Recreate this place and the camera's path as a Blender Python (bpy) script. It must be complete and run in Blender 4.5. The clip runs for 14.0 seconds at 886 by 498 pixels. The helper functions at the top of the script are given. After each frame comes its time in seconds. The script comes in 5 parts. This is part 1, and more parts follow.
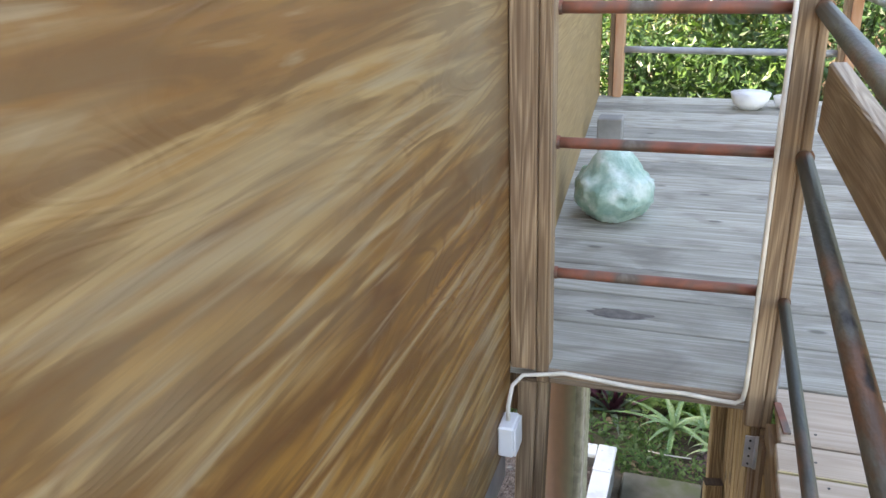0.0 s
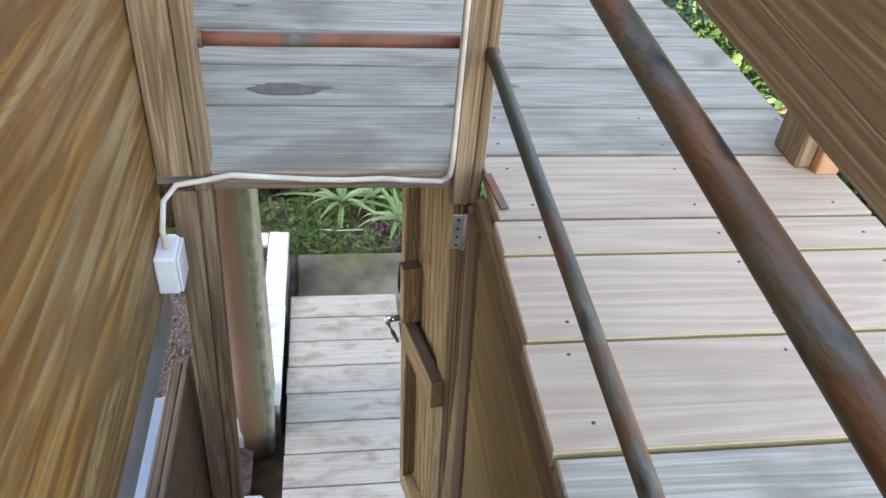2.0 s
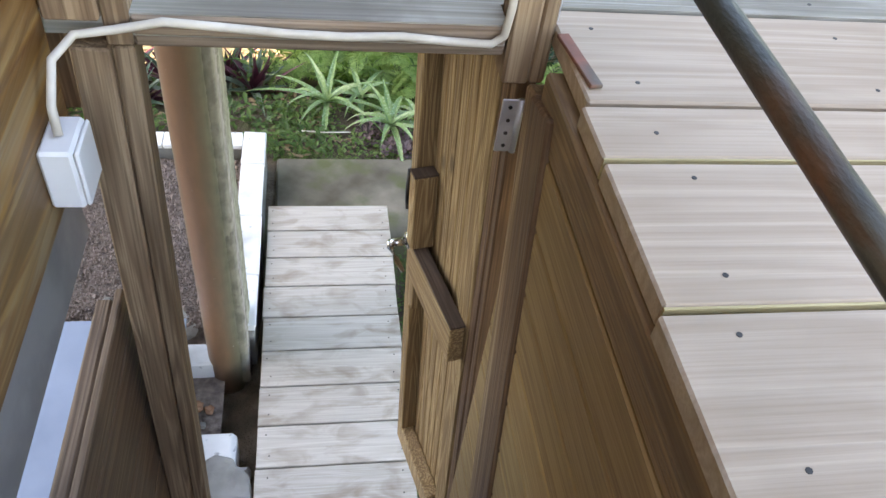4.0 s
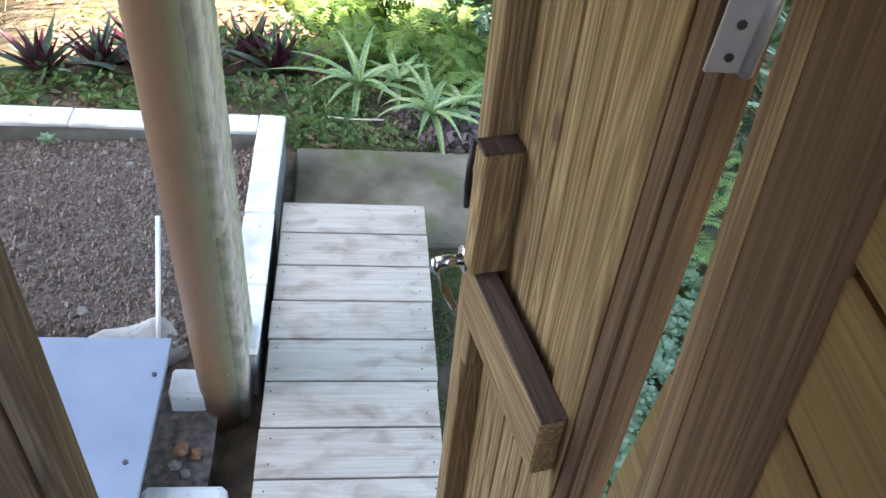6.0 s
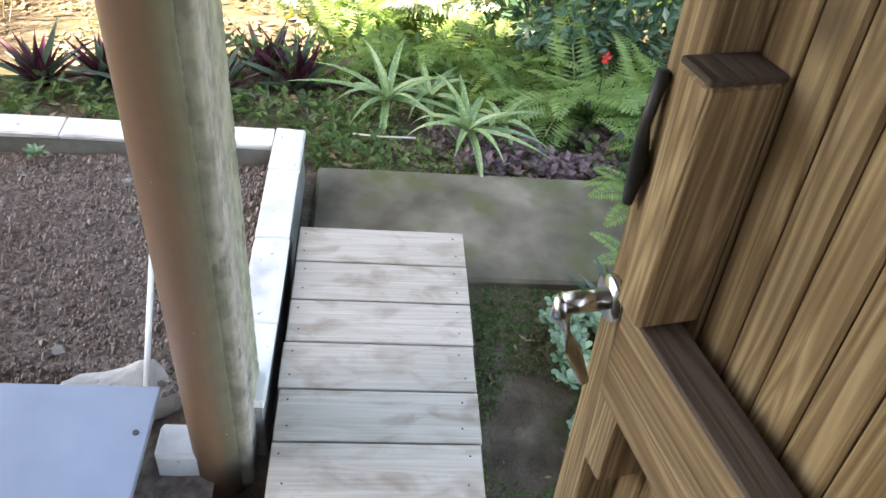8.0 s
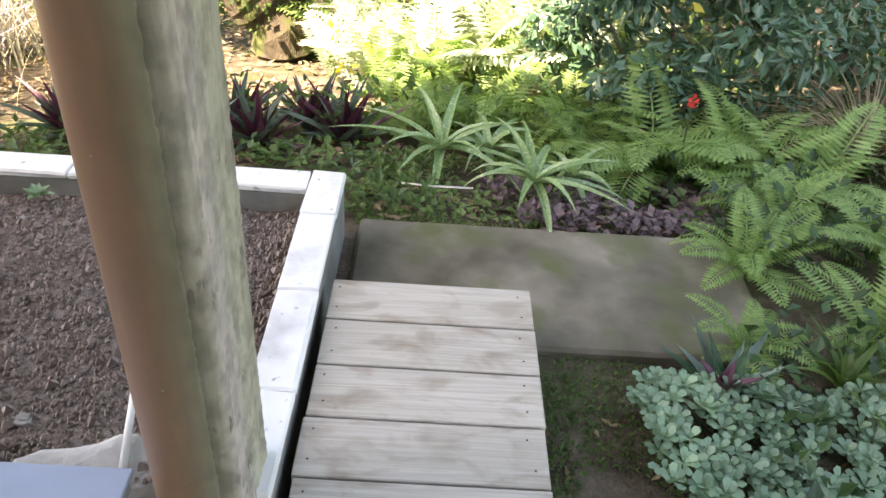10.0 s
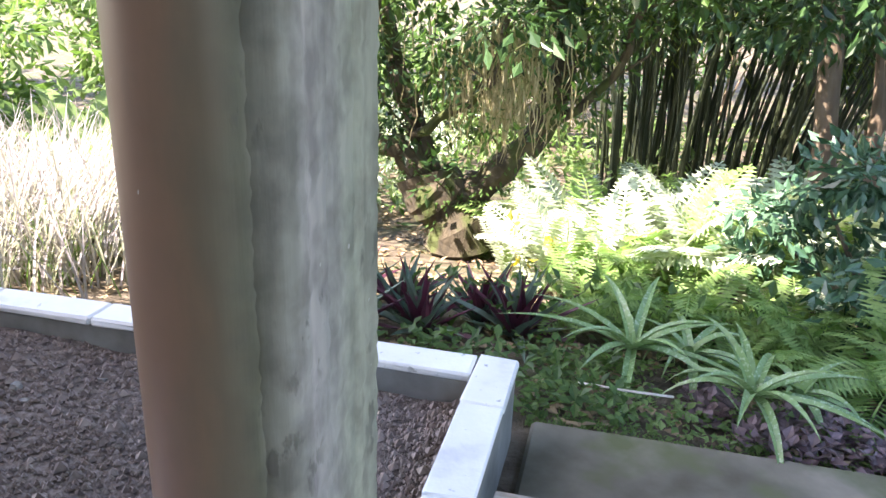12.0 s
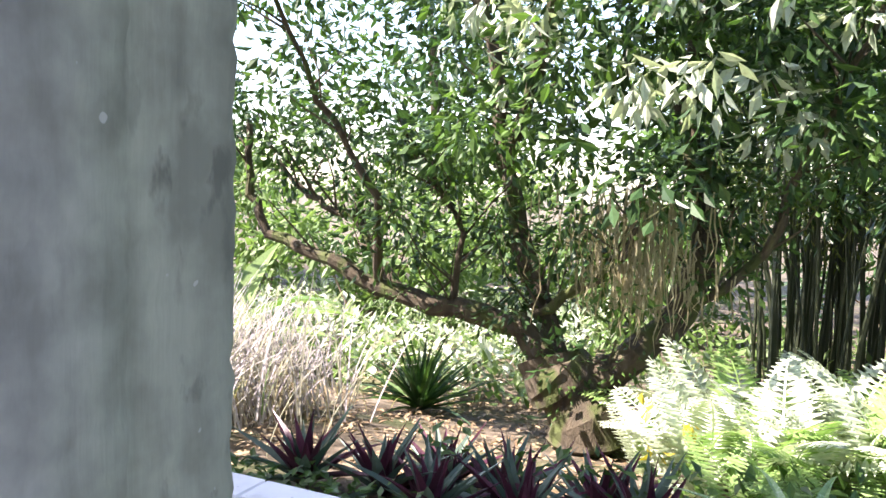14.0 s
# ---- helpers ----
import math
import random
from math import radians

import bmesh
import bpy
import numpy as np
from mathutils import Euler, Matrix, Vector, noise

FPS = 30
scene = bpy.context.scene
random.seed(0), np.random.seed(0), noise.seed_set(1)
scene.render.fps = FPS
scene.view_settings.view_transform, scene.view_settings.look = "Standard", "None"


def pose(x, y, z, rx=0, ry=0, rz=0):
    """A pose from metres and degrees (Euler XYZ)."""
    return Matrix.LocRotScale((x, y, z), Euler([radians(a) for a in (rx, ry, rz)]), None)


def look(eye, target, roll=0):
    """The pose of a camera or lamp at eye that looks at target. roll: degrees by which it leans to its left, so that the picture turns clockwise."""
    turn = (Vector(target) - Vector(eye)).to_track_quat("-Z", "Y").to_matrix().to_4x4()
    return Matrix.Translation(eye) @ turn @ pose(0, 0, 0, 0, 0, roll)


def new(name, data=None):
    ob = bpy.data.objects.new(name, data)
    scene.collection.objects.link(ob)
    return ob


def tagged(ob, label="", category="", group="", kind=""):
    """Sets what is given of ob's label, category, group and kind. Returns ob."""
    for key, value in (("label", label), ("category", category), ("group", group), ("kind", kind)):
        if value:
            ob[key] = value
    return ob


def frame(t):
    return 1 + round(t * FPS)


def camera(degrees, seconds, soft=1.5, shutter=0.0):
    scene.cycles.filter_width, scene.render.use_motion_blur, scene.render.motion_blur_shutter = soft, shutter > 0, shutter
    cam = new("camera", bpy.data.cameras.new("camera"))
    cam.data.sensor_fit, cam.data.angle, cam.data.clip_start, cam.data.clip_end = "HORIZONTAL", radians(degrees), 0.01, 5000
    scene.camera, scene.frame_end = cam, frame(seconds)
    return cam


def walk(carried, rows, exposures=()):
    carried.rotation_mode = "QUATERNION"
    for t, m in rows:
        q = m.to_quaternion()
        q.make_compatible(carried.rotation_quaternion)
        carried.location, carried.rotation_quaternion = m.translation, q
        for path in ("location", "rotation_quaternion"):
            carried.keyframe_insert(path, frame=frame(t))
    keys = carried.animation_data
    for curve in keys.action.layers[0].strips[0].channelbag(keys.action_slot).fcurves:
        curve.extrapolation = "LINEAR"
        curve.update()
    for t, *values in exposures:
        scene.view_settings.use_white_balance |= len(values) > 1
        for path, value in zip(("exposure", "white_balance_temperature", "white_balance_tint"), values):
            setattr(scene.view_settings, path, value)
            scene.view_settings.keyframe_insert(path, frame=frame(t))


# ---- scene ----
cam = camera(59.3, 14.0)
METRES, EYE, TILT, LEAN, TURN = 3.0, 3.5, -30.0, 0.0, 0.0
PATH = [
    (0, (0.332, -3.713, 3.203), (-0.279, -1.971, 2.433), -2.4),
    (0.5, (0.208, -3.632, 3.145), (0.065, -1.901, 2.153), 0.7),
    (1, (0.21, -3.53, 3.093), (0.309, -1.87, 1.983), 2.8),
    (1.5, (0.218, -3.419, 3.073), (0.439, -1.821, 1.89), 4.5),
    (2, (0.242, -3.322, 2.997), (0.521, -1.78, 1.754), 5.3),
    (2.5, (0.236, -3.252, 2.906), (0.555, -1.776, 1.595), 6.2),
    (3, (0.208, -3.135, 2.86), (0.549, -1.72, 1.488), 6.6),
    (3.5, (0.218, -3.04, 2.781), (0.549, -1.645, 1.387), 7.1),
    (4, (0.229, -2.927, 2.663), (0.552, -1.546, 1.253), 8.6),
    (4.2, (0.235, -2.898, 2.627), (0.541, -1.523, 1.206), 8.8),
    (6.5, (0.274, -2.404, 2.15), (0.515, -0.994, 0.752), 8.0),
    (6.7, (0.243, -2.418, 2.134), (0.49, -0.986, 0.761), 8.1),
    (7, (0.24, -2.356, 2.085), (0.471, -0.907, 0.726), 7.8),
    (9.5, (0.252, -1.912, 1.558), (0.381, -0.378, 0.282), 6.0),
    (10, (0.27, -1.829, 1.46), (0.314, -0.211, 0.285), 4.4),
    (10.5, (0.229, -1.735, 1.379), (0.14, -0.012, 0.369), 3.9),
    (11, (0.233, -1.637, 1.272), (-0.009, 0.16, 0.428), 2.9),
    (11.5, (0.223, -1.572, 1.22), (-0.129, 0.258, 0.493), 2.6),
    (12, (0.195, -1.475, 1.119), (-0.223, 0.356, 0.433), 2.0),
    (12.5, (0.171, -1.418, 1.065), (-0.319, 0.405, 0.404), 1.5),
    (13, (0.193, -1.346, 0.986), (-0.431, 0.469, 0.425), 0.9),
    (13.5, (0.238, -1.249, 0.905), (-0.529, 0.564, 0.552), -0.3),
    (14, (0.235, -1.06, 0.835), (-0.586, 0.756, 0.66), 2.0),
]
walk(cam, [(t, look(eye, target, roll)) for t, eye, target, roll in PATH], [(0, 2.95, 8300, 16), (1.5, 3.1, 8400, 15), (4.2, 3.2, 8500, 16), (6.5, 3.2, 7300, 12), (9.5, 3.0, 9300, 19), (10.5, 2.9, 8500, 18), (11.5, 2.75, 7200, 18), (13.0, 2.75, 6800, 22), (14, 2.35, 6700, 22)])

# ---- light ----
SUN_EL, SUN_AZ = radians(50), radians(-120)
world = bpy.data.worlds.new("world")
scene.world = world
world.use_nodes = True
wn = world.node_tree.nodes
sky = wn.new("ShaderNodeTexSky")
sky.sky_type, sky.sun_disc = "NISHITA", False
sky.sun_elevation, sky.sun_rotation = SUN_EL, SUN_AZ
world.node_tree.links.new(sky.outputs[0], wn["Background"].inputs[0])
wn["Background"].inputs[1].default_value = 0.15
sun = new("sun", bpy.data.lights.new("sun", "SUN"))
sun.data.energy, sun.data.angle, sun.data.color = 5.0, radians(0.5), (1.0, 0.95, 0.86)
sun.matrix_world = look((0, 0, 0), (-math.sin(SUN_AZ) * math.cos(SUN_EL), -math.cos(SUN_AZ) * math.cos(SUN_EL), -math.sin(SUN_EL)))

# ---- materials ----


def mat(name, rough=0.8, metal=0.0):
    m = bpy.data.materials.new(name)
    m.use_nodes = True
    b = m.node_tree.nodes["Principled BSDF"]
    b.inputs["Roughness"].default_value, b.inputs["Metallic"].default_value = rough, metal
    return m, m.node_tree, b


def ramp(nt, src, stops):
    r = nt.nodes.new("ShaderNodeValToRGB")
    while len(r.color_ramp.elements) < len(stops):
        r.color_ramp.elements.new(0.5)
    for e, (p, c) in zip(r.color_ramp.elements, stops):
        e.position, e.color = p, (*c, 1)
    nt.links.new(src, r.inputs[0])
    return r.outputs[0]


def noise_tex(nt, scale=(1, 1, 1), size=5.0, detail=4.0, offset=None, distortion=0.0):
    tc = nt.nodes.new("ShaderNodeTexCoord")
    mp = nt.nodes.new("ShaderNodeMapping")
    mp.inputs["Scale"].default_value = scale
    nt.links.new(tc.outputs["Object"], mp.inputs[0])
    if offset is not None:
        nt.links.new(offset, mp.inputs["Location"])
    n = nt.nodes.new("ShaderNodeTexNoise")
    n.inputs["Scale"].default_value, n.inputs["Detail"].default_value = size, detail
    n.inputs["Distortion"].default_value = distortion
    nt.links.new(mp.outputs[0], n.inputs["Vector"])
    return n.outputs[0]


def mix(nt, fac, a, b, mode="MIX"):
    n = nt.nodes.new("ShaderNodeMix")
    n.data_type, n.blend_type = "RGBA", mode
    for sock, v in ((n.inputs[0], fac), (n.inputs[6], a), (n.inputs[7], b)):
        if isinstance(v, (int, float)):
            sock.default_value = v
        elif isinstance(v, tuple):
            sock.default_value = (*v, 1)
        else:
            nt.links.new(v, sock)
    return n.outputs[2]


def random_offset(nt, amount=37.0):
    oi = nt.nodes.new("ShaderNodeObjectInfo")
    geo = nt.nodes.new("ShaderNodeNewGeometry")
    add = nt.nodes.new("ShaderNodeMath")
    nt.links.new(oi.outputs["Random"], add.inputs[0])
    nt.links.new(geo.outputs["Random Per Island"], add.inputs[1])
    mul = nt.nodes.new("ShaderNodeMath")
    mul.operation = "MULTIPLY"
    mul.inputs[1].default_value = amount
    nt.links.new(add.outputs[0], mul.inputs[0])
    comb = nt.nodes.new("ShaderNodeCombineXYZ")
    for i in range(3):
        nt.links.new(mul.outputs[0], comb.inputs[i])
    fr = nt.nodes.new("ShaderNodeMath")
    fr.operation = "FRACT"
    nt.links.new(add.outputs[0], fr.inputs[0])
    return comb.outputs[0], fr.outputs[0]


def bump(nt, b, height, strength=0.3, dist=0.01):
    n = nt.nodes.new("ShaderNodeBump")
    n.inputs["Strength"].default_value, n.inputs["Distance"].default_value = strength, dist
    nt.links.new(height, n.inputs["Height"])
    nt.links.new(n.outputs[0], b.inputs["Normal"])


def wood(name, dark, mid, light, axis=0, rough=0.75, stain=0.35, stain_col=(0.09, 0.075, 0.06), grain=1.0, relief=0.35, vary=0.25, cathedral=2.0, fibre=0.8, blot_size=2.2):
    m, nt, b = mat(name, rough)
    off, rnd = random_offset(nt)
    along = [9.0, 9.0, 9.0]
    along[axis] = 0.55
    figure = noise_tex(nt, tuple(along), cathedral, 2.0, off, 0.6)
    w = nt.nodes.new("ShaderNodeMath")
    w.operation = "MULTIPLY"
    w.inputs[1].default_value = 9.0 * grain
    nt.links.new(figure, w.inputs[0])
    f = nt.nodes.new("ShaderNodeMath")
    f.operation = "PINGPONG"
    f.inputs[1].default_value = 0.5
    nt.links.new(w.outputs[0], f.inputs[0])
    ring = ramp(nt, f.outputs[0], [(0.08, (1, 1, 1)), (0.3, (0.45, 0.45, 0.45)), (0.5, (0, 0, 0))])
    fine_axis = [260.0, 260.0, 260.0]
    fine_axis[axis] = 4.0
    fine = noise_tex(nt, tuple(fine_axis), 1.0, 3.0, off)
    base = mix(nt, ring, light, mid)
    base = mix(nt, ramp(nt, fine, [(0.42, (0, 0, 0)), (0.66, (fibre,) * 3)]), base, dark)
    big = [2.2, 2.2, 2.2]
    big[axis] = 1.1
    blot = noise_tex(nt, tuple(big), blot_size, 6.0, off, 0.6)
    base = mix(nt, ramp(nt, blot, [(0.48, (0, 0, 0)), (0.7, (stain, stain, stain))]), base, stain_col)
    tone = ramp(nt, rnd, [(0.0, (1 - vary,) * 3), (1.0, (1 + vary * 0.35,) * 3)])
    base = mix(nt, 1.0, base, tone, "MULTIPLY")
    knot_scale = [7.0, 7.0, 7.0]
    knot_scale[axis] = 3.2
    tc = nt.nodes.new("ShaderNodeTexCoord")
    mp = nt.nodes.new("ShaderNodeMapping")
    mp.inputs["Scale"].default_value = knot_scale
    nt.links.new(tc.outputs["Object"], mp.inputs[0])
    nt.links.new(off, mp.inputs["Location"])
    v = nt.nodes.new("ShaderNodeTexVoronoi")
    v.inputs["Scale"].default_value = 0.75
    nt.links.new(mp.outputs[0], v.inputs["Vector"])
    knot = ramp(nt, v.outputs["Distance"], [(0.04, (0.8, 0.8, 0.8)), (0.075, (0, 0, 0))])
    base = mix(nt, knot, base, tuple(c * 0.45 for c in dark))
    nt.links.new(base, b.inputs["Base Color"])
    hmix = mix(nt, 0.5, ring, fine)
    bump(nt, b, hmix, relief, 0.004)
    return m


def plywood(name):
    """Varnished plywood with broad wavy stripes and swirls of grain along y."""
    m, nt, b = mat(name, 0.55)
    off, rnd = random_offset(nt)
    broad = noise_tex(nt, (5, 0.40, 5), 1.2, 2.5, off, 1.0)
    base = ramp(nt, broad, [(0.28, (0.30, 0.17, 0.06)), (0.38, (0.33, 0.155, 0.03)), (0.45, (0.13, 0.05, 0.012)), (0.49, (0.29, 0.145, 0.04)), (0.54, (0.38, 0.245, 0.11)), (0.59, (0.20, 0.085, 0.018)), (0.66, (0.33, 0.17, 0.045)), (0.76, (0.34, 0.22, 0.10))])
    fig = noise_tex(nt, (4.5, 0.9, 4.5), 1.3, 1.5, off, 0.8)
    w = nt.nodes.new("ShaderNodeMath")
    w.operation = "MULTIPLY"
    w.inputs[1].default_value = 20.0
    nt.links.new(fig, w.inputs[0])
    f = nt.nodes.new("ShaderNodeMath")
    f.operation = "PINGPONG"
    f.inputs[1].default_value = 0.5
    nt.links.new(w.outputs[0], f.inputs[0])
    ring = ramp(nt, f.outputs[0], [(0.06, (0.8, 0.8, 0.8)), (0.24, (0, 0, 0))])
    where = ramp(nt, noise_tex(nt, (1.5, 0.8, 1.5), 1.5, 2.0, off), [(0.42, (0.1, 0.1, 0.1)), (0.56, (1, 1, 1))])
    base = mix(nt, mix(nt, 1.0, ring, where, "MULTIPLY"), base, (0.20, 0.08, 0.02))
    mid = noise_tex(nt, (20, 1.5, 20), 1.3, 5.0, off, 0.9)
    base = mix(nt, ramp(nt, mid, [(0.42, (0.75, 0.75, 0.75)), (0.5, (0, 0, 0))]), base, (0.14, 0.06, 0.015))
    base = mix(nt, ramp(nt, mid, [(0.54, (0, 0, 0)), (0.64, (0.6, 0.6, 0.6))]), base, (0.36, 0.275, 0.175))
    fine = noise_tex(nt, (90, 2.5, 90), 1.0, 3.0, off)
    base = mix(nt, ramp(nt, fine, [(0.45, (0, 0, 0)), (0.7, (0.55, 0.55, 0.55))]), base, (0.15, 0.075, 0.025))
    weather = noise_tex(nt, (1.6, 0.9, 1.6), 1.8, 5.0)
    base = mix(nt, ramp(nt, weather, [(0.5, (0, 0, 0)), (0.72, (0.45, 0.45, 0.45))]), base, (0.30, 0.245, 0.17))
    base = mix(nt, 1.0, base, (0.86, 0.86, 0.82), "MULTIPLY")
    nt.links.new(base, b.inputs["Base Color"])
    bump(nt, b, mix(nt, 0.6, ring, fine), 0.18, 0.003)
    return m


def rough_mat(name, stops, size=8.0, rough=0.85, relief=0.4, dist=0.01, metal=0.0, scale=(1, 1, 1), second=None):
    m, nt, b = mat(name, rough, metal)
    n1 = noise_tex(nt, scale, size, 6.0)
    col = ramp(nt, n1, stops)
    if second:
        n2 = noise_tex(nt, scale, second[0], 4.0)
        col = mix(nt, ramp(nt, n2, [(second[1], (0, 0, 0)), (second[2], (1, 1, 1))]), col, second[3])
    nt.links.new(col, b.inputs["Base Color"])
    n3 = noise_tex(nt, scale, size * 9, 4.0)
    bump(nt, b, mix(nt, 0.5, n1, n3), relief, dist)
    return m


def leaf_mat(name, a, c, gloss=0.45, through_c=0.35, vein=None):
    m, nt, b = mat(name, gloss)
    off, rnd = random_offset(nt)
    col = ramp(nt, rnd, [(0.0, a), (0.5, tuple((x + y) / 2 for x, y in zip(a, c))), (1.0, c)])
    sp = noise_tex(nt, (1, 1, 1), 40.0, 3.0)
    col = mix(nt, ramp(nt, sp, [(0.5, (0, 0, 0)), (0.75, (0.5, 0.5, 0.5))]), col, tuple(x * 0.5 for x in a))
    if vein:
        col = mix(nt, ramp(nt, noise_tex(nt, (1, 1, 1), vein[0], 2.0), [(vein[1], (0, 0, 0)), (vein[1] + 0.08, (1, 1, 1))]), col, vein[2])
    nt.links.new(col, b.inputs["Base Color"])
    if through_c:
        tr = nt.nodes.new("ShaderNodeBsdfTranslucent")
        nt.links.new(mix(nt, 1.0, col, (1.0, 1.1, 0.7), "MULTIPLY"), tr.inputs[0])
        ms = nt.nodes.new("ShaderNodeMixShader")
        ms.inputs[0].default_value = through_c
        out = nt.nodes["Material Output"]
        nt.links.new(b.outputs[0], ms.inputs[1])
        nt.links.new(tr.outputs[0], ms.inputs[2])
        nt.links.new(ms.outputs[0], out.inputs[0])
    return m


WALL_WOOD = plywood("wall_plywood")
DECK_OLD = wood("deck_wood_grey", (0.20, 0.185, 0.145), (0.37, 0.35, 0.285), (0.51, 0.485, 0.42), 0, 0.8, 0.65, (0.17, 0.145, 0.115), 1.1, 0.5, 0.25, 1.3, 0.5, 4.0)
DECK_NEW = wood("deck_wood_pale", (0.32, 0.24, 0.165), (0.42, 0.325, 0.24), (0.51, 0.41, 0.315), 0, 0.75, 0.3, (0.30, 0.24, 0.17), 1.0, 0.25, 0.12, 1.0, 0.35, 4.0)
WALK_WOOD = wood("walkway_wood", (0.32, 0.275, 0.22), (0.52, 0.47, 0.40), (0.60, 0.55, 0.48), 0, 0.7, 0.75, (0.27, 0.20, 0.14), 0.9, 0.4, 0.15, 1.2, 0.35, 6.0)
POST_WOOD = wood("post_wood", (0.14, 0.085, 0.045), (0.23, 0.145, 0.085), (0.41, 0.285, 0.175), 2, 0.75, 0.4, (0.13, 0.085, 0.05), 1.0, 0.35, 0.2)
DOOR_WOOD = wood("door_wood", (0.15, 0.085, 0.035), (0.25, 0.155, 0.07), (0.46, 0.32, 0.165), 2, 0.65, 0.3, (0.15, 0.08, 0.035), 1.6, 0.4, 0.15)
BRACE_WOOD = wood("brace_wood_x", (0.15, 0.085, 0.035), (0.25, 0.155, 0.07), (0.46, 0.32, 0.165), 0, 0.65, 0.3, (0.15, 0.08, 0.035), 1.2, 0.4, 0.1)
BRACE_DARK = wood("weathered_dark_wood_x", (0.05, 0.03, 0.02), (0.085, 0.055, 0.04), (0.13, 0.09, 0.065), 0, 0.8, 0.3, (0.05, 0.03, 0.02), 1.0, 0.4, 0.1)
DARK_WOOD = wood("dark_wood_z", (0.07, 0.035, 0.02), (0.12, 0.065, 0.035), (0.19, 0.11, 0.06), 2, 0.7, 0.4, (0.06, 0.035, 0.025), 1.0, 0.35, 0.2)
BEAM_WOOD = wood("beam_wood_y", (0.15, 0.085, 0.04), (0.26, 0.16, 0.08), (0.36, 0.235, 0.12), 1, 0.75, 0.5, (0.09, 0.06, 0.035), 1.2, 0.45, 0.2)
LOW_WOOD = wood("low_wall_wood_y", (0.09, 0.055, 0.035), (0.16, 0.10, 0.06), (0.24, 0.155, 0.095), 1, 0.75, 0.5, (0.07, 0.045, 0.03), 1.0, 0.3, 0.2)
SIDE_WOOD = wood("side_wood_y", (0.20, 0.12, 0.05), (0.29, 0.185, 0.08), (0.36, 0.24, 0.11), 1, 0.7, 0.35, (0.19, 0.12, 0.05), 0.6, 0.15, 0.12)
HAND_WOOD = wood("handrail_wood", (0.21, 0.15, 0.10), (0.36, 0.28, 0.20), (0.50, 0.40, 0.29), 1, 0.75, 0.5, (0.18, 0.12, 0.08), 1.2, 0.5, 0.1, 2.0, 0.6, 3.0)
HEAD_WOOD = wood("header_wood_x", (0.15, 0.10, 0.065), (0.25, 0.175, 0.12), (0.33, 0.245, 0.175), 0, 0.75, 0.35, (0.12, 0.075, 0.05), 1.0, 0.35, 0.2)
EDGE_WOOD = wood("cut_edge_wood", (0.42, 0.34, 0.17), (0.52, 0.43, 0.23), (0.60, 0.50, 0.28), 0, 0.8, 0.1, (0.3, 0.24, 0.12), 1.0, 0.3, 0.1)
ORANGE = rough_mat("orange_stained_wood", [(0.3, (0.42, 0.16, 0.07)), (0.6, (0.5, 0.3, 0.18)), (0.8, (0.3, 0.2, 0.13))], 14, 0.8, 0.4, 0.004, 0, (1, 1, 0.2))
RUST = rough_mat("rusty_steel", [(0.36, (0.03, 0.025, 0.02)), (0.44, (0.20, 0.095, 0.05)), (0.52, (0.13, 0.075, 0.045)), (0.6, (0.13, 0.125, 0.10)), (0.7, (0.025, 0.025, 0.024))], 22, 0.5, 0.8, 0.003, 0.2, (1, 0.35, 1), (4.0, 0.50, 0.56, (0.04, 0.045, 0.038)))
RED_RUST = rough_mat("red_rusty_steel", [(0.3, (0.09, 0.045, 0.03)), (0.5, (0.26, 0.09, 0.055)), (0.65, (0.12, 0.09, 0.07)), (0.8, (0.3, 0.27, 0.24))], 9, 0.6, 0.5, 0.003, 0.1)
CONCRETE = rough_mat("grey_concrete", [(0.3, (0.17, 0.16, 0.145)), (0.55, (0.26, 0.25, 0.23)), (0.75, (0.34, 0.33, 0.31))], 7, 0.9, 0.5, 0.006)
SLAB = rough_mat("damp_slab_concrete", [(0.3, (0.08, 0.07, 0.045)), (0.5, (0.155, 0.135, 0.098)), (0.72, (0.27, 0.235, 0.18))], 4.0, 0.85, 0.5, 0.006, 0, (1, 1, 1), (5.0, 0.50, 0.68, (0.10, 0.11, 0.045)))
COPING = rough_mat("white_coping_mortar", [(0.28, (0.50, 0.50, 0.49)), (0.45, (0.72, 0.72, 0.71)), (0.8, (0.82, 0.82, 0.80))], 6, 0.9, 0.6, 0.006, 0, (1, 1, 1), (30.0, 0.66, 0.72, (0.35, 0.35, 0.34)))
CRUMB = leaf_mat("soil_crumb", (0.13, 0.095, 0.08), (0.38, 0.31, 0.27), 0.95, 0.0)
SOIL = rough_mat("dark_soil", [(0.3, (0.095, 0.07, 0.06)), (0.5, (0.20, 0.155, 0.13)), (0.72, (0.33, 0.275, 0.235))], 30, 0.95, 1.0, 0.03)
GROUND = rough_mat("garden_earth", [(0.3, (0.05, 0.038, 0.022)), (0.5, (0.10, 0.075, 0.05)), (0.7, (0.18, 0.145, 0.105))], 9, 0.95, 0.9, 0.03, 0, (1, 1, 1), (1.8, 0.50, 0.66, (0.075, 0.085, 0.03)))


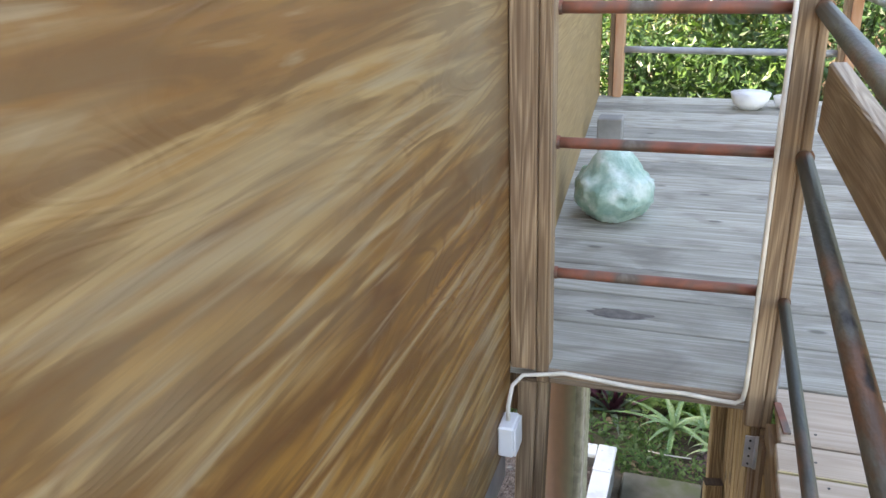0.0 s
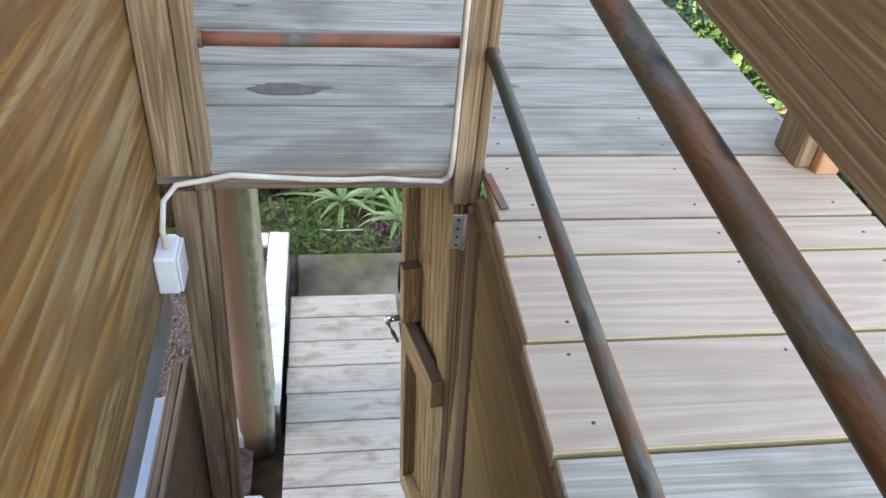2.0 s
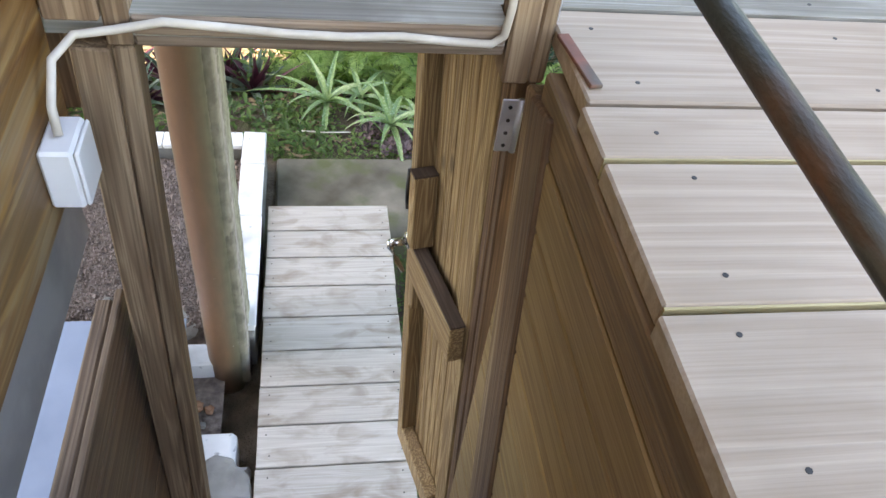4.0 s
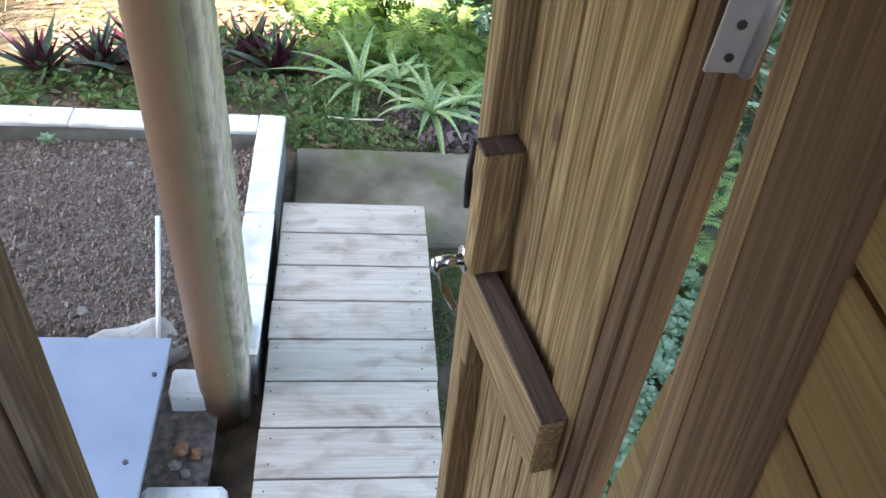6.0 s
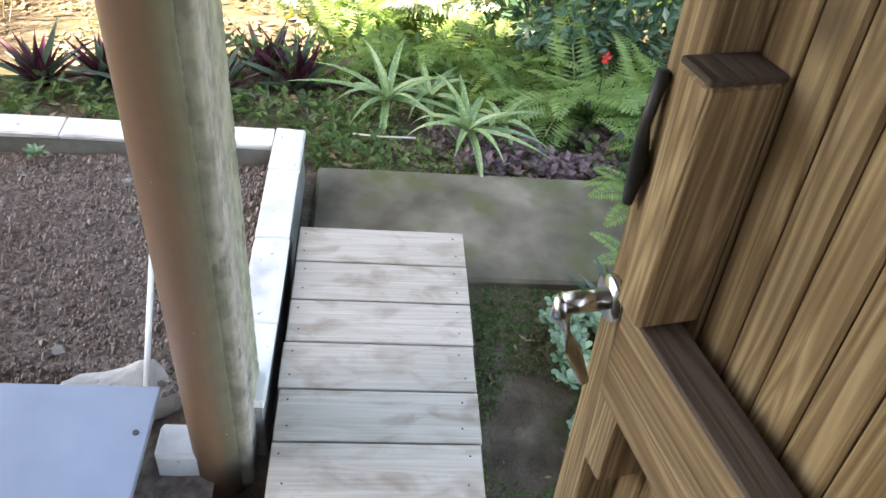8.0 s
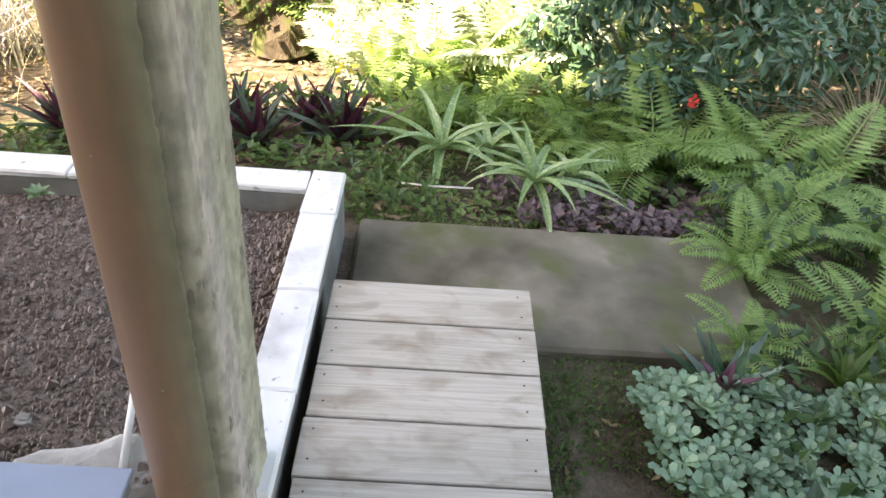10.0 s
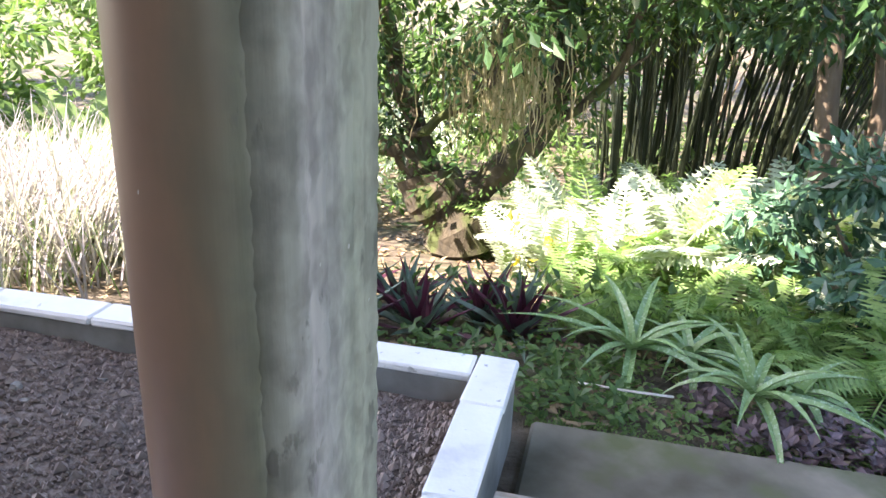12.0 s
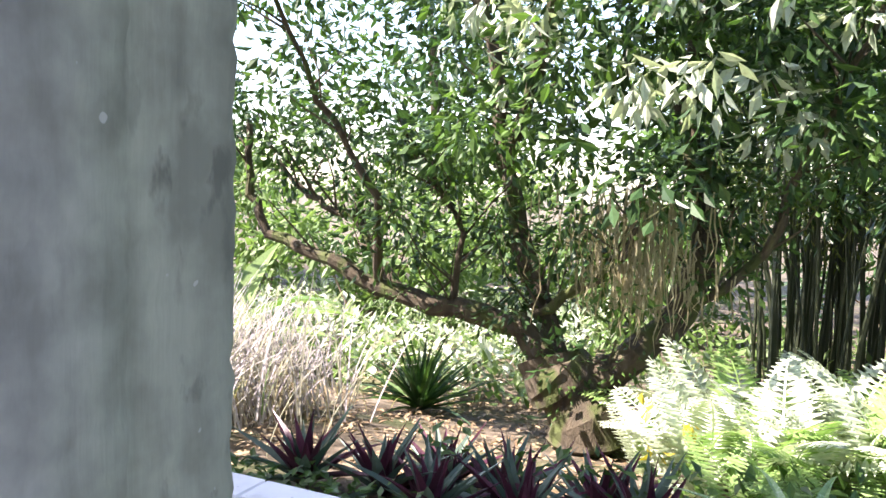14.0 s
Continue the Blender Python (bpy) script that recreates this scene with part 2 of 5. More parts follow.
def column_coat(name):
    """Weathered coating: brown on one side, a dark algae band, pinkish then green-grey mortar, with pits."""
    m, nt, b = mat(name, 0.75)
    tc = nt.nodes.new("ShaderNodeTexCoord")
    sx = nt.nodes.new("ShaderNodeSeparateXYZ")
    nt.links.new(tc.outputs["Object"], sx.inputs[0])

    def madd(a, k, c):
        n = nt.nodes.new("ShaderNodeMath")
        n.operation = "MULTIPLY_ADD"
        nt.links.new(a, n.inputs[0])
        n.inputs[1].default_value = k
        if isinstance(c, float):
            n.inputs[2].default_value = c
        else:
            nt.links.new(c, n.inputs[2])
        return n.outputs[0]
    u = madd(sx.outputs[0], 0.5, sx.outputs[1])
    u = madd(noise_tex(nt, (6, 6, 1.6), 6.0, 6.0), 0.035, u)
    u = madd(u, 2.25, 0.70)
    zone = ramp(nt, u, [(0.0, (0.30, 0.20, 0.14)), (0.20, (0.27, 0.155, 0.095)), (0.40, (0.26, 0.15, 0.09)), (0.46, (0.16, 0.12, 0.075)), (0.53, (0.15, 0.145, 0.095)), (0.60, (0.32, 0.30, 0.25)), (0.68, (0.47, 0.41, 0.38)), (0.80, (0.38, 0.35, 0.31)), (0.93, (0.40, 0.39, 0.30)), (1.0, (0.36, 0.345, 0.27))])
    streak = noise_tex(nt, (9, 9, 0.5), 7.0, 5.0)
    on_mortar = ramp(nt, u, [(0.46, (0.12, 0.12, 0.12)), (0.58, (1, 1, 1))])
    zone = mix(nt, on_mortar, zone, ramp(nt, streak, [(0.35, (0.88, 0.88, 0.87)), (0.6, (1.05, 1.05, 1.04))]), "MULTIPLY")
    mottle = noise_tex(nt, (1, 1, 0.8), 26.0, 8.0)
    zone = mix(nt, on_mortar, zone, ramp(nt, mottle, [(0.36, (0.70, 0.69, 0.68)), (0.60, (1.10, 1.10, 1.08))]), "MULTIPLY")
    spots = ramp(nt, noise_tex(nt, (1, 1, 0.5), 42.0, 4.0), [(0.60, (0, 0, 0)), (0.66, (0.85, 0.85, 0.85))])
    patches = ramp(nt, noise_tex(nt, (1, 1, 0.6), 9.0, 2.0), [(0.48, (0.15, 0.15, 0.15)), (0.62, (1, 1, 1))])
    spots = mix(nt, 1.0, mix(nt, 1.0, spots, patches, "MULTIPLY"), on_mortar, "MULTIPLY")
    zone = mix(nt, spots, zone, (0.12, 0.11, 0.085))
    pale = ramp(nt, noise_tex(nt, (1, 1, 0.7), 95.0, 1.0), [(0.79, (0, 0, 0)), (0.81, (0.8, 0.8, 0.8))])
    zone = mix(nt, pale, zone, (0.6, 0.56, 0.5))
    nt.links.new(zone, b.inputs["Base Color"])
    nt.links.new(ramp(nt, u, [(0.45, (0.42, 0.42, 0.42)), (0.6, (0.85, 0.85, 0.85))]), b.inputs["Roughness"])
    bump(nt, b, mix(nt, 0.5, mix(nt, on_mortar, (0.5, 0.5, 0.5), streak), mix(nt, on_mortar, (0.5, 0.5, 0.5), mix(nt, 0.5, mottle, spots))), 0.7, 0.006)
    return m


COLUMN = column_coat("weathered_column_coat")
SHEET = rough_mat("blue_grey_sheet", [(0.35, (0.19, 0.235, 0.31)), (0.6, (0.24, 0.29, 0.375)), (0.8, (0.30, 0.35, 0.43))], 3, 0.4, 0.15, 0.002)
GREY_STRIP = rough_mat("galvanised_sheet", [(0.35, (0.22, 0.23, 0.24)), (0.6, (0.32, 0.33, 0.34))], 9, 0.5, 0.2, 0.002, 0.4)
WHITE_PLASTIC = rough_mat("white_plastic", [(0.4, (0.74, 0.74, 0.73)), (0.7, (0.82, 0.82, 0.81))], 8, 0.35, 0.02, 0.001)
CABLE = rough_mat("cream_cable", [(0.4, (0.55, 0.50, 0.42)), (0.65, (0.72, 0.67, 0.58))], 15, 0.5, 0.1, 0.001)
ZINC = rough_mat("zinc_hinge", [(0.4, (0.5, 0.5, 0.52)), (0.7, (0.65, 0.65, 0.66))], 20, 0.4, 0.1, 0.001, 0.6)
CHROME = rough_mat("satin_chrome", [(0.4, (0.6, 0.59, 0.57)), (0.7, (0.7, 0.69, 0.67))], 20, 0.25, 0.05, 0.001, 1.0)
BLACK_METAL = rough_mat("blackened_metal", [(0.4, (0.03, 0.03, 0.03)), (0.7, (0.08, 0.075, 0.07))], 20, 0.5, 0.2, 0.001, 0.5)
STONE = rough_mat("field_stone", [(0.3, (0.14, 0.13, 0.115)), (0.55, (0.26, 0.245, 0.22)), (0.75, (0.36, 0.34, 0.31))], 9, 0.9, 0.7, 0.01)
PALE_STONE = rough_mat("pale_stone", [(0.3, (0.30, 0.29, 0.27)), (0.55, (0.46, 0.44, 0.41)), (0.75, (0.60, 0.58, 0.55))], 9, 0.9, 0.7, 0.01)
RED_STONE = rough_mat("reddish_stone", [(0.3, (0.22, 0.10, 0.055)), (0.7, (0.40, 0.22, 0.13))], 14, 0.9, 0.6, 0.006)
BAG = rough_mat("green_plastic_bag", [(0.35, (0.20, 0.34, 0.28)), (0.5, (0.32, 0.46, 0.39)), (0.65, (0.55, 0.64, 0.60))], 14, 0.35, 0.6, 0.01)
BARK = rough_mat("mossy_bark", [(0.3, (0.035, 0.028, 0.018)), (0.5, (0.08, 0.062, 0.04)), (0.7, (0.12, 0.10, 0.07))], 14, 0.95, 0.9, 0.02, 0, (1, 1, 0.4), (7.0, 0.52, 0.62, (0.06, 0.075, 0.02)))
PALE_BARK = rough_mat("pale_brown_bark", [(0.3, (0.10, 0.07, 0.045)), (0.6, (0.20, 0.145, 0.10)), (0.8, (0.26, 0.20, 0.15))], 10, 0.9, 0.6, 0.01, 0, (1, 1, 0.3))
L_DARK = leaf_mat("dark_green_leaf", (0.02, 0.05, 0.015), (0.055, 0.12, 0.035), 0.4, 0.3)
L_MID = leaf_mat("mid_green_leaf", (0.045, 0.10, 0.02), (0.11, 0.20, 0.045), 0.45, 0.4)
L_LIGHT = leaf_mat("light_green_leaf", (0.10, 0.18, 0.045), (0.20, 0.29, 0.10), 0.5, 0.45)
L_BLUE = leaf_mat("glossy_blue_green_leaf", (0.04, 0.10, 0.055), (0.11, 0.20, 0.125), 0.22, 0.2)
# green leaves in strong sun: the glare is put into this whitish colour
L_SUNLIT = leaf_mat("sunlight_painted_leaf", (0.42, 0.48, 0.34), (0.60, 0.65, 0.52), 0.4, 0.3)
L_FERN = leaf_mat("fern_leaf", (0.17, 0.30, 0.08), (0.32, 0.45, 0.16), 0.5, 0.45)
L_ALOE = leaf_mat("spotted_aloe_leaf", (0.17, 0.28, 0.10), (0.25, 0.37, 0.15), 0.35, 0.1, (90.0, 0.56, (0.34, 0.44, 0.27)))
L_RHOEO = leaf_mat("striped_green_leaf", (0.05, 0.10, 0.07), (0.16, 0.22, 0.17), 0.4, 0.15)
L_PURPLE = leaf_mat("purple_leaf", (0.06, 0.012, 0.03), (0.13, 0.03, 0.06), 0.4, 0.2)
L_PLUM = leaf_mat("plum_leaf", (0.09, 0.055, 0.06), (0.24, 0.16, 0.165), 0.45, 0.15)
L_SEDUM = leaf_mat("pale_succulent_leaf", (0.14, 0.25, 0.15), (0.27, 0.40, 0.25), 0.4, 0.2)
L_STRAW = leaf_mat("straw_blade", (0.26, 0.22, 0.12), (0.48, 0.42, 0.27), 0.6, 0.4)
L_PLUME = leaf_mat("pale_plume", (0.34, 0.30, 0.33), (0.56, 0.51, 0.54), 0.7, 0.4)
L_YELLOW = leaf_mat("yellow_leaf", (0.45, 0.35, 0.03), (0.6, 0.5, 0.06), 0.5, 0.4)
L_BAMBOO = leaf_mat("bamboo_leaf", (0.06, 0.10, 0.02), (0.18, 0.22, 0.05), 0.5, 0.5)
CULM = rough_mat("bamboo_culm", [(0.3, (0.015, 0.022, 0.012)), (0.6, (0.04, 0.05, 0.022)), (0.8, (0.08, 0.085, 0.045))], 6, 0.5, 0.2, 0.003, 0, (1, 1, 0.3))
RED_FLOWER = leaf_mat("red_petal", (0.6, 0.03, 0.02), (0.75, 0.06, 0.04), 0.5, 0.3)
DRY = leaf_mat("dry_leaf", (0.16, 0.10, 0.05), (0.38, 0.29, 0.18), 0.7, 0.1)
GRASS = leaf_mat("lawn_blade", (0.05, 0.12, 0.02), (0.12, 0.22, 0.04), 0.5, 0.4)

# ---- building helpers ----


def link_mesh(name, me, material, parent=None, label="", kind=""):
    ob = new(name, me)
    if material and not me.materials:
        me.materials.append(material)
    if parent:
        ob.parent = parent
    return tagged(ob, label=label, kind=kind)


def part(name, bm, material, parent=None, label="", smooth=False, kind=""):
    me = bpy.data.meshes.new(name)
    bmesh.ops.recalc_face_normals(bm, faces=bm.faces)
    if smooth:
        for f in bm.faces:
            f.smooth = True
    bm.to_mesh(me)
    bm.free()
    return link_mesh(name, me, material, parent, label, kind)


def thing(name, at, label, category, group=""):
    e = new(name)
    e.location = at
    e.empty_display_size = 0.05
    return tagged(e, label, category, group)


def box(lo, hi, bevel=0.003, rng=None, wob=0.0):
    bm = bmesh.new()
    bmesh.ops.create_cube(bm, size=1)
    for v in bm.verts:
        for i in range(3):
            v.co[i] = lo[i] + (v.co[i] + 0.5) * (hi[i] - lo[i])
    if bevel:
        bmesh.ops.bevel(bm, geom=bm.edges[:], offset=bevel, segments=1, affect="EDGES")
    if rng:
        for v in bm.verts:
            v.co += Vector([rng.uniform(-wob, wob) for _ in range(3)])
    return bm


def tube(points, radii, sides=10, cap=True):
    """A tube along points with a radius at each."""
    bm = bmesh.new()
    rings = []
    n = len(points)
    if not hasattr(radii, "__len__"):
        radii = [radii] * n
    up = Vector((0.13, 0.29, 0.95))
    for i, p in enumerate(points):
        d = (Vector(points[min(i + 1, n - 1)]) - Vector(points[max(i - 1, 0)])).normalized()
        a = d.cross(up)
        if a.length < 0.05:
            a = d.cross(Vector((1, 0, 0)))
        a.normalize()
        b = d.cross(a)
        rings.append([bm.verts.new(Vector(p) + radii[i] * (math.cos(t) * a + math.sin(t) * b)) for t in [2 * math.pi * k / sides for k in range(sides)]])
    for r0, r1 in zip(rings, rings[1:]):
        for k in range(sides):
            bm.faces.new((r0[k], r0[(k + 1) % sides], r1[(k + 1) % sides], r1[k]))
    if cap:
        bm.faces.new(rings[0][::-1])
        bm.faces.new(rings[-1])
    return bm


def joined(bms):
    out = bmesh.new()
    for b in bms:
        me = bpy.data.meshes.new("tmp")
        b.to_mesh(me)
        b.free()
        out.from_mesh(me)
        bpy.data.meshes.remove(me)
    return out


def extrude_outline(outline, z0, z1, steps=1, rng=None, wob=0.0):
    bm = bmesh.new()
    rings = []
    for s in range(steps + 1):
        z = z0 + (z1 - z0) * s / steps
        rings.append([bm.verts.new((x + (rng.uniform(-wob, wob) if rng else 0), y + (rng.uniform(-wob, wob) if rng else 0), z)) for x, y in outline])
    n = len(outline)
    for r0, r1 in zip(rings, rings[1:]):
        for k in range(n):
            bm.faces.new((r0[k], r0[(k + 1) % n], r1[(k + 1) % n], r1[k]))
    bm.faces.new(rings[0][::-1])
    bm.faces.new(rings[-1])
    return bm


class Soup:
    """Many small faces in one mesh."""

    def __init__(self):
        self.v, self.f = [], []

    def quad(self, *pts):
        k = len(self.v)
        self.v.extend(tuple(p) for p in pts)
        self.f.append(tuple(range(k, k + len(pts))))

    def mesh(self, name):
        me = bpy.data.meshes.new(name)
        me.from_pydata(self.v, [], self.f)
        me.update()
        return me

    def leaf(self, p, d, side, length, width, fold=0.25):
        """A pointed leaf of two halves folded along its midrib."""
        up = d.cross(side).normalized()
        a, b = p + d * length * 0.45 + side * width * 0.5 + up * width * fold, p + d * length * 0.45 - side * width * 0.5 + up * width * fold
        k = len(self.v)
        self.v.extend((tuple(p), tuple(a), tuple(p + d * length), tuple(b), tuple(p + d * length * 0.45)))
        self.f.extend(((k, k + 1, k + 4), (k + 1, k + 2, k + 4), (k + 2, k + 3, k + 4), (k + 3, k, k + 4)))

    def strap(self, pts, widths, side, fold=0.2):
        """A long blade along pts, folded along its middle."""
        k = len(self.v)
        n = len(pts)
        for i, p in enumerate(pts):
            d = (pts[min(i + 1, n - 1)] - pts[max(i - 1, 0)]).normalized()
            up = d.cross(side)
            w = widths[i]
            self.v.extend((tuple(p + side * w / 2 + up * abs(w) * fold), tuple(p), tuple(p - side * w / 2 + up * abs(w) * fold)))
        for i in range(n - 1):
            a = k + 3 * i
            self.f.extend(((a, a + 3, a + 4, a + 1), (a + 1, a + 4, a + 5, a + 2)))


def arc(base, az, rise, length, droop, steps=6):
    """Points of a blade that leaves base at the angle rise and bends down by droop radians."""
    pts, p = [Vector(base)], Vector(base)
    el = rise
    for _ in range(steps):
        p = p + Vector((math.cos(az) * math.cos(el), math.sin(az) * math.cos(el), math.sin(el))) * length / steps
        pts.append(p.copy())
        el -= droop / steps
    return pts


def ground_z(x, y):
    """The garden falls away from the house."""
    z = -0.20
    if y > 0.6:
        z -= 0.19 * (y - 0.6) if y < 4.5 else 0.741 + 0.02 * (y - 4.5)
    far = math.hypot(x, y)
    if far < 14:
        z += 0.03 * noise.noise(Vector((x * 1.3, y * 1.3, 0.0)))
    return z

# ---- large structure ----
DECK = 2.17
HEAD_Y = -2.05


def ground():
    me = bpy.data.meshes.new("ground")
    xs = sorted(set([-400, -150, -60, -30, -18, -12] + [round(-9 + 0.25 * i, 2) for i in range(85)] + [16, 25, 50, 120, 400]))
    ys = sorted(set([-400, -120, -40, -15, -8] + [round(-5 + 0.25 * i, 2) for i in range(90)] + [22, 30, 60, 150, 400]))
    v = [(x, y, ground_z(x, y)) for y in ys for x in xs]
    nx = len(xs)
    f = [(j * nx + i, j * nx + i + 1, (j + 1) * nx + i + 1, (j + 1) * nx + i) for j in range(len(ys) - 1) for i in range(nx - 1)]
    me.from_pydata(v, [], f)
    for p in me.polygons:
        p.use_smooth = True
    return link_mesh("ground", me, GROUND, kind="structure")


ground_ob = ground()


def structure(name, lo, hi, material, bevel=0.004, label=""):
    return part(name, box(lo, hi, bevel), material, None, label, kind="structure")


# the house wall on the left of the stair, of wide lapped planks
wall_left = structure("wall_left", (-0.15, -5.2, 1.97), (-0.103, -2.052, 5.6), BEAM_WOOD)
for ya, yb in ((-3.45, -2.052), (-5.2, -3.4505)):
    part("panel", box((-0.102, ya, 1.955), (-0.083, yb, 5.6), 0.0006), WALL_WOOD, wall_left)
# the wall of the house beyond the corner post
wall_beyond = structure("wall_beyond", (-0.22, 0.0, 0.0), (0.0, 3.2, 3.43), SIDE_WOOD)
wall_beyond.location = (-0.09, -1.925, DECK)
wall_beyond.rotation_euler = (0, 0, 0.072)
# unseen block, added to keep the sun off the bed and near garden
structure("house_wall", (-8.0, -5.3, -0.3), (-0.45, -2.25, 9.8), CONCRETE)
ground_slab = structure("slab", (0.02, -0.073, -0.28), (1.40, 0.585, -0.168), SLAB, 0.012)
# grey strip and low plank wall below
structure("trim", (-0.125, -5.2, 1.825), (-0.095, -2.062, 1.953), GREY_STRIP)
low_wall = structure("wall_low", (-0.14, -5.2, -0.2), (-0.114, -2.0, 1.608), LOW_WOOD)
z = -0.2
while z < 1.58:
    part("plank", box((-0.112, -5.2, z + 0.002), (-0.098, -1.98, min(z + 0.19, 1.612)), 0.003), LOW_WOOD, low_wall)
    z += 0.192
# wall on the right of the stair, below the deck
wall_right = structure("wall_right", (0.539, -5.2, -0.2), (0.565, -2.11, 2.135), SIDE_WOOD)
z = 2.058
while z > -0.15:
    h = 0.1025
    part("plank", box((0.520, -5.2, max(z - h + 0.0025, -0.2)), (0.538, -2.11, z - 0.0025), 0.003), SIDE_WOOD, wall_right)
    z -= h
structure("wall_under_deck", (-0.14, -5.25, -0.2), (0.56, -5.2, 2.1), LOW_WOOD)

# ---- deck ----
deck = thing("deck", (0.6, -1.0, DECK), "timber deck of grey and new pale boards beside the stairwell", "deck")


def deck_board(y0, y1, x0, x1, material, edge=None):
    b = part("board", box((x0, y0 + 0.004, DECK - 0.03), (x1, y1 - 0.004, DECK), 0.003), material, deck)
    b.location = (-0.6, 1.0, -DECK)
    return b


y = 1.39
i = 0
rng = random.Random(11)
ys_old = [-1.995 + 0.2025 * k for k in range(18)]
for k, y0 in enumerate(ys_old):
    if y0 > 1.2:
        break
    x1 = 1.28 - max(0.0, (y0 + 1.7)) * 0.08 + rng.uniform(-0.02, 0.02)
    if k == 0:
        ell = [(-0.35, -2.045), (0.476, -2.045), (0.476, -1.991), (x1, -1.991), (x1, y0 + 0.1985), (-0.35, y0 + 0.1985)]
        b = part("board", extrude_outline(ell, DECK - 0.03, DECK), DECK_OLD, deck)
        b.location = (-0.6, 1.0, -DECK)
    else:
        deck_board(y0, y0 + 0.2025, -0.35, x1, DECK_OLD)
for y0, y1, xl in ((-2.214, -1.995, 0.540), (-2.316, -2.214, 0.530), (-2.522, -2.316, 0.528), (-2.726, -2.522, 0.520)):
    deck_board(y0, y1, xl, 1.285, DECK_NEW)
    if y0 < -2.3:
        e = part("edge", box((xl, y0 + 0.001, DECK - 0.028), (1.285, y0 + 0.0038, DECK - 0.001), 0), EDGE_WOOD, deck)
        e.location = (-0.6, 1.0, -DECK)
y0 = -2.929
while y0 > -5.2:
    deck_board(y0, y0 + 0.2, 0.521, 1.285, DECK_OLD)
    y0 -= 0.202
joists = []
for x in (0.595, 0.93, 1.24):
    joists.append(box((x - 0.02, -5.2, DECK - 0.18), (x + 0.02, -2.06, DECK - 0.031), 0.002))
for x in (0.10, 0.40, 0.75, 1.15):
    joists.append(box((x - 0.02, -1.95, DECK - 0.09), (x + 0.02, 1.2, DECK - 0.031), 0.002))
jo = part("joist", joined(joists), LOW_WOOD, deck, kind="stuff")
jo.location = (-0.6, 1.0, -DECK)
rim = thing("rim_joist", (0.5255, -3.6, 2.07), "dark rough sawn rim joist along the edge of the stairwell", "joist")
part("beam", box((-0.004, -1.6, -0.0105), (0.030, 1.50, 0.068), 0.003), BEAM_WOOD, rim)
header = thing("header_beam", (0.25, HEAD_Y, 2.15), "weathered header beam below the deck edge over the gate", "beam")
part("beam", box((-0.235, 0.001, -0.008), (0.226, 0.045, 0.018), 0.003), HEAD_WOOD, header)
part("fascia", box((-0.235, 0.004, -0.025), (0.226, 0.04, -0.0085), 0.003), HEAD_WOOD, header)

# ---- posts ----
post_l = thing("corner_post", (0.0, HEAD_Y, 0.0), "knotty brown timber post at the end of the plank wall", "post")
part("upper_post", box((-0.017, 0.0, 2.127), (0.014, 0.06, 4.9), 0.003), POST_WOOD, post_l)
part("cover_board", box((-0.081, -0.008, 2.163), (-0.018, 0.03, 4.9), 0.003), POST_WOOD, post_l)
for xa, xb, ya in ((-0.129, -0.082, 0.0), (-0.081, -0.054, 0.009)):
    jl = part("lower_post", box((xa, ya, -0.2), (xb, 0.06, 2.12), 0.003), POST_WOOD, post_l)
    jl.rotation_euler = (0, 0.031, 0)
part("notched_block", box((-0.115, 0.062, 1.99), (-0.03, 0.09, 2.12), 0.003), POST_WOOD, post_l)
part("corner_stud", box((-0.37, 0.002, 2.17), (-0.083, 0.12, 5.6), 0.004), SIDE_WOOD, post_l)
post_r = thing("stair_post", (0.505, HEAD_Y, 0.0), "weathered timber post between gate and deck, carrying the pipe rails", "post")
part("upper_post", box((-0.026, -0.001, 2.085), (0.012, 0.06, 3.3), 0.004), POST_WOOD, post_r)
part("back_post", box((0.0125, 0.001, 2.085), (0.034, 0.053, 3.3), 0.004), POST_WOOD, post_r)
for xa, ya, yb, label in ((0.008, -0.150, -0.062, "dark weathered lower post"), (0.012, -0.061, -0.022, "pale brown lower strip")):
    jr = part("lower_post", box((xa, ya, -2.2), (0.055, yb, 0.06), 0.004), DARK_WOOD if ya < -0.1 else POST_WOOD, post_r, label)
    jr.location = (0, 0.015, 2.02)
    jr.rotation_euler = (-0.22, 0, 0)
part("bracket", box((0.035, 0.01, 2.175), (0.038, 0.045, 2.34), 0.001), ZINC, post_r, "galvanised strap bracket")


# ---- rails ----
def rail(name, p, q, r, material, label, sag=0.0):
    mid = [(Vector(p).lerp(Vector(q), t / 10)) + Vector((0, 0, -sag * math.sin(math.pi * t / 10))) for t in range(11)]
    root = thing(name, p, label, "rail")
    part("pipe", tube([v - Vector(p) for v in mid], r, 14), material, root, smooth=True)
    d = (Vector(q) - Vector(p)).normalized()
    part("collar", tube([d * -0.004, d * 0.006], r * 1.22, 14), material, root, "dark socket round the pipe end")
    return root


rail("pipe_rail", (0.527, -2.04, 2.74), (0.535, -5.2, 2.56), 0.0165, RUST, "rusty steel pipe rail along the stairwell, upper one")
rail("pipe_rail", (0.528, -2.04, 2.415), (0.535, -5.2, 2.30), 0.012, RUST, "thin rusty steel pipe rail along the stairwell, lower one")
rail("pipe_rail", (0.525, -2.04, 3.03), (0.535, -5.2, 2.95), 0.0165, RUST, "rusty steel pipe rail along the stairwell, uppermost")
rail("end_rail", (0.015, -1.985, 3.029), (0.478, -1.985, 3.026), 0.013, RED_RUST, "dark rusty pipe rung high across the end of the stairwell")
rail("end_rail", (0.015, -1.985, 2.732), (0.478, -1.985, 2.732), 0.013, RED_RUST, "dark rusty pipe rung across the end of the stairwell")
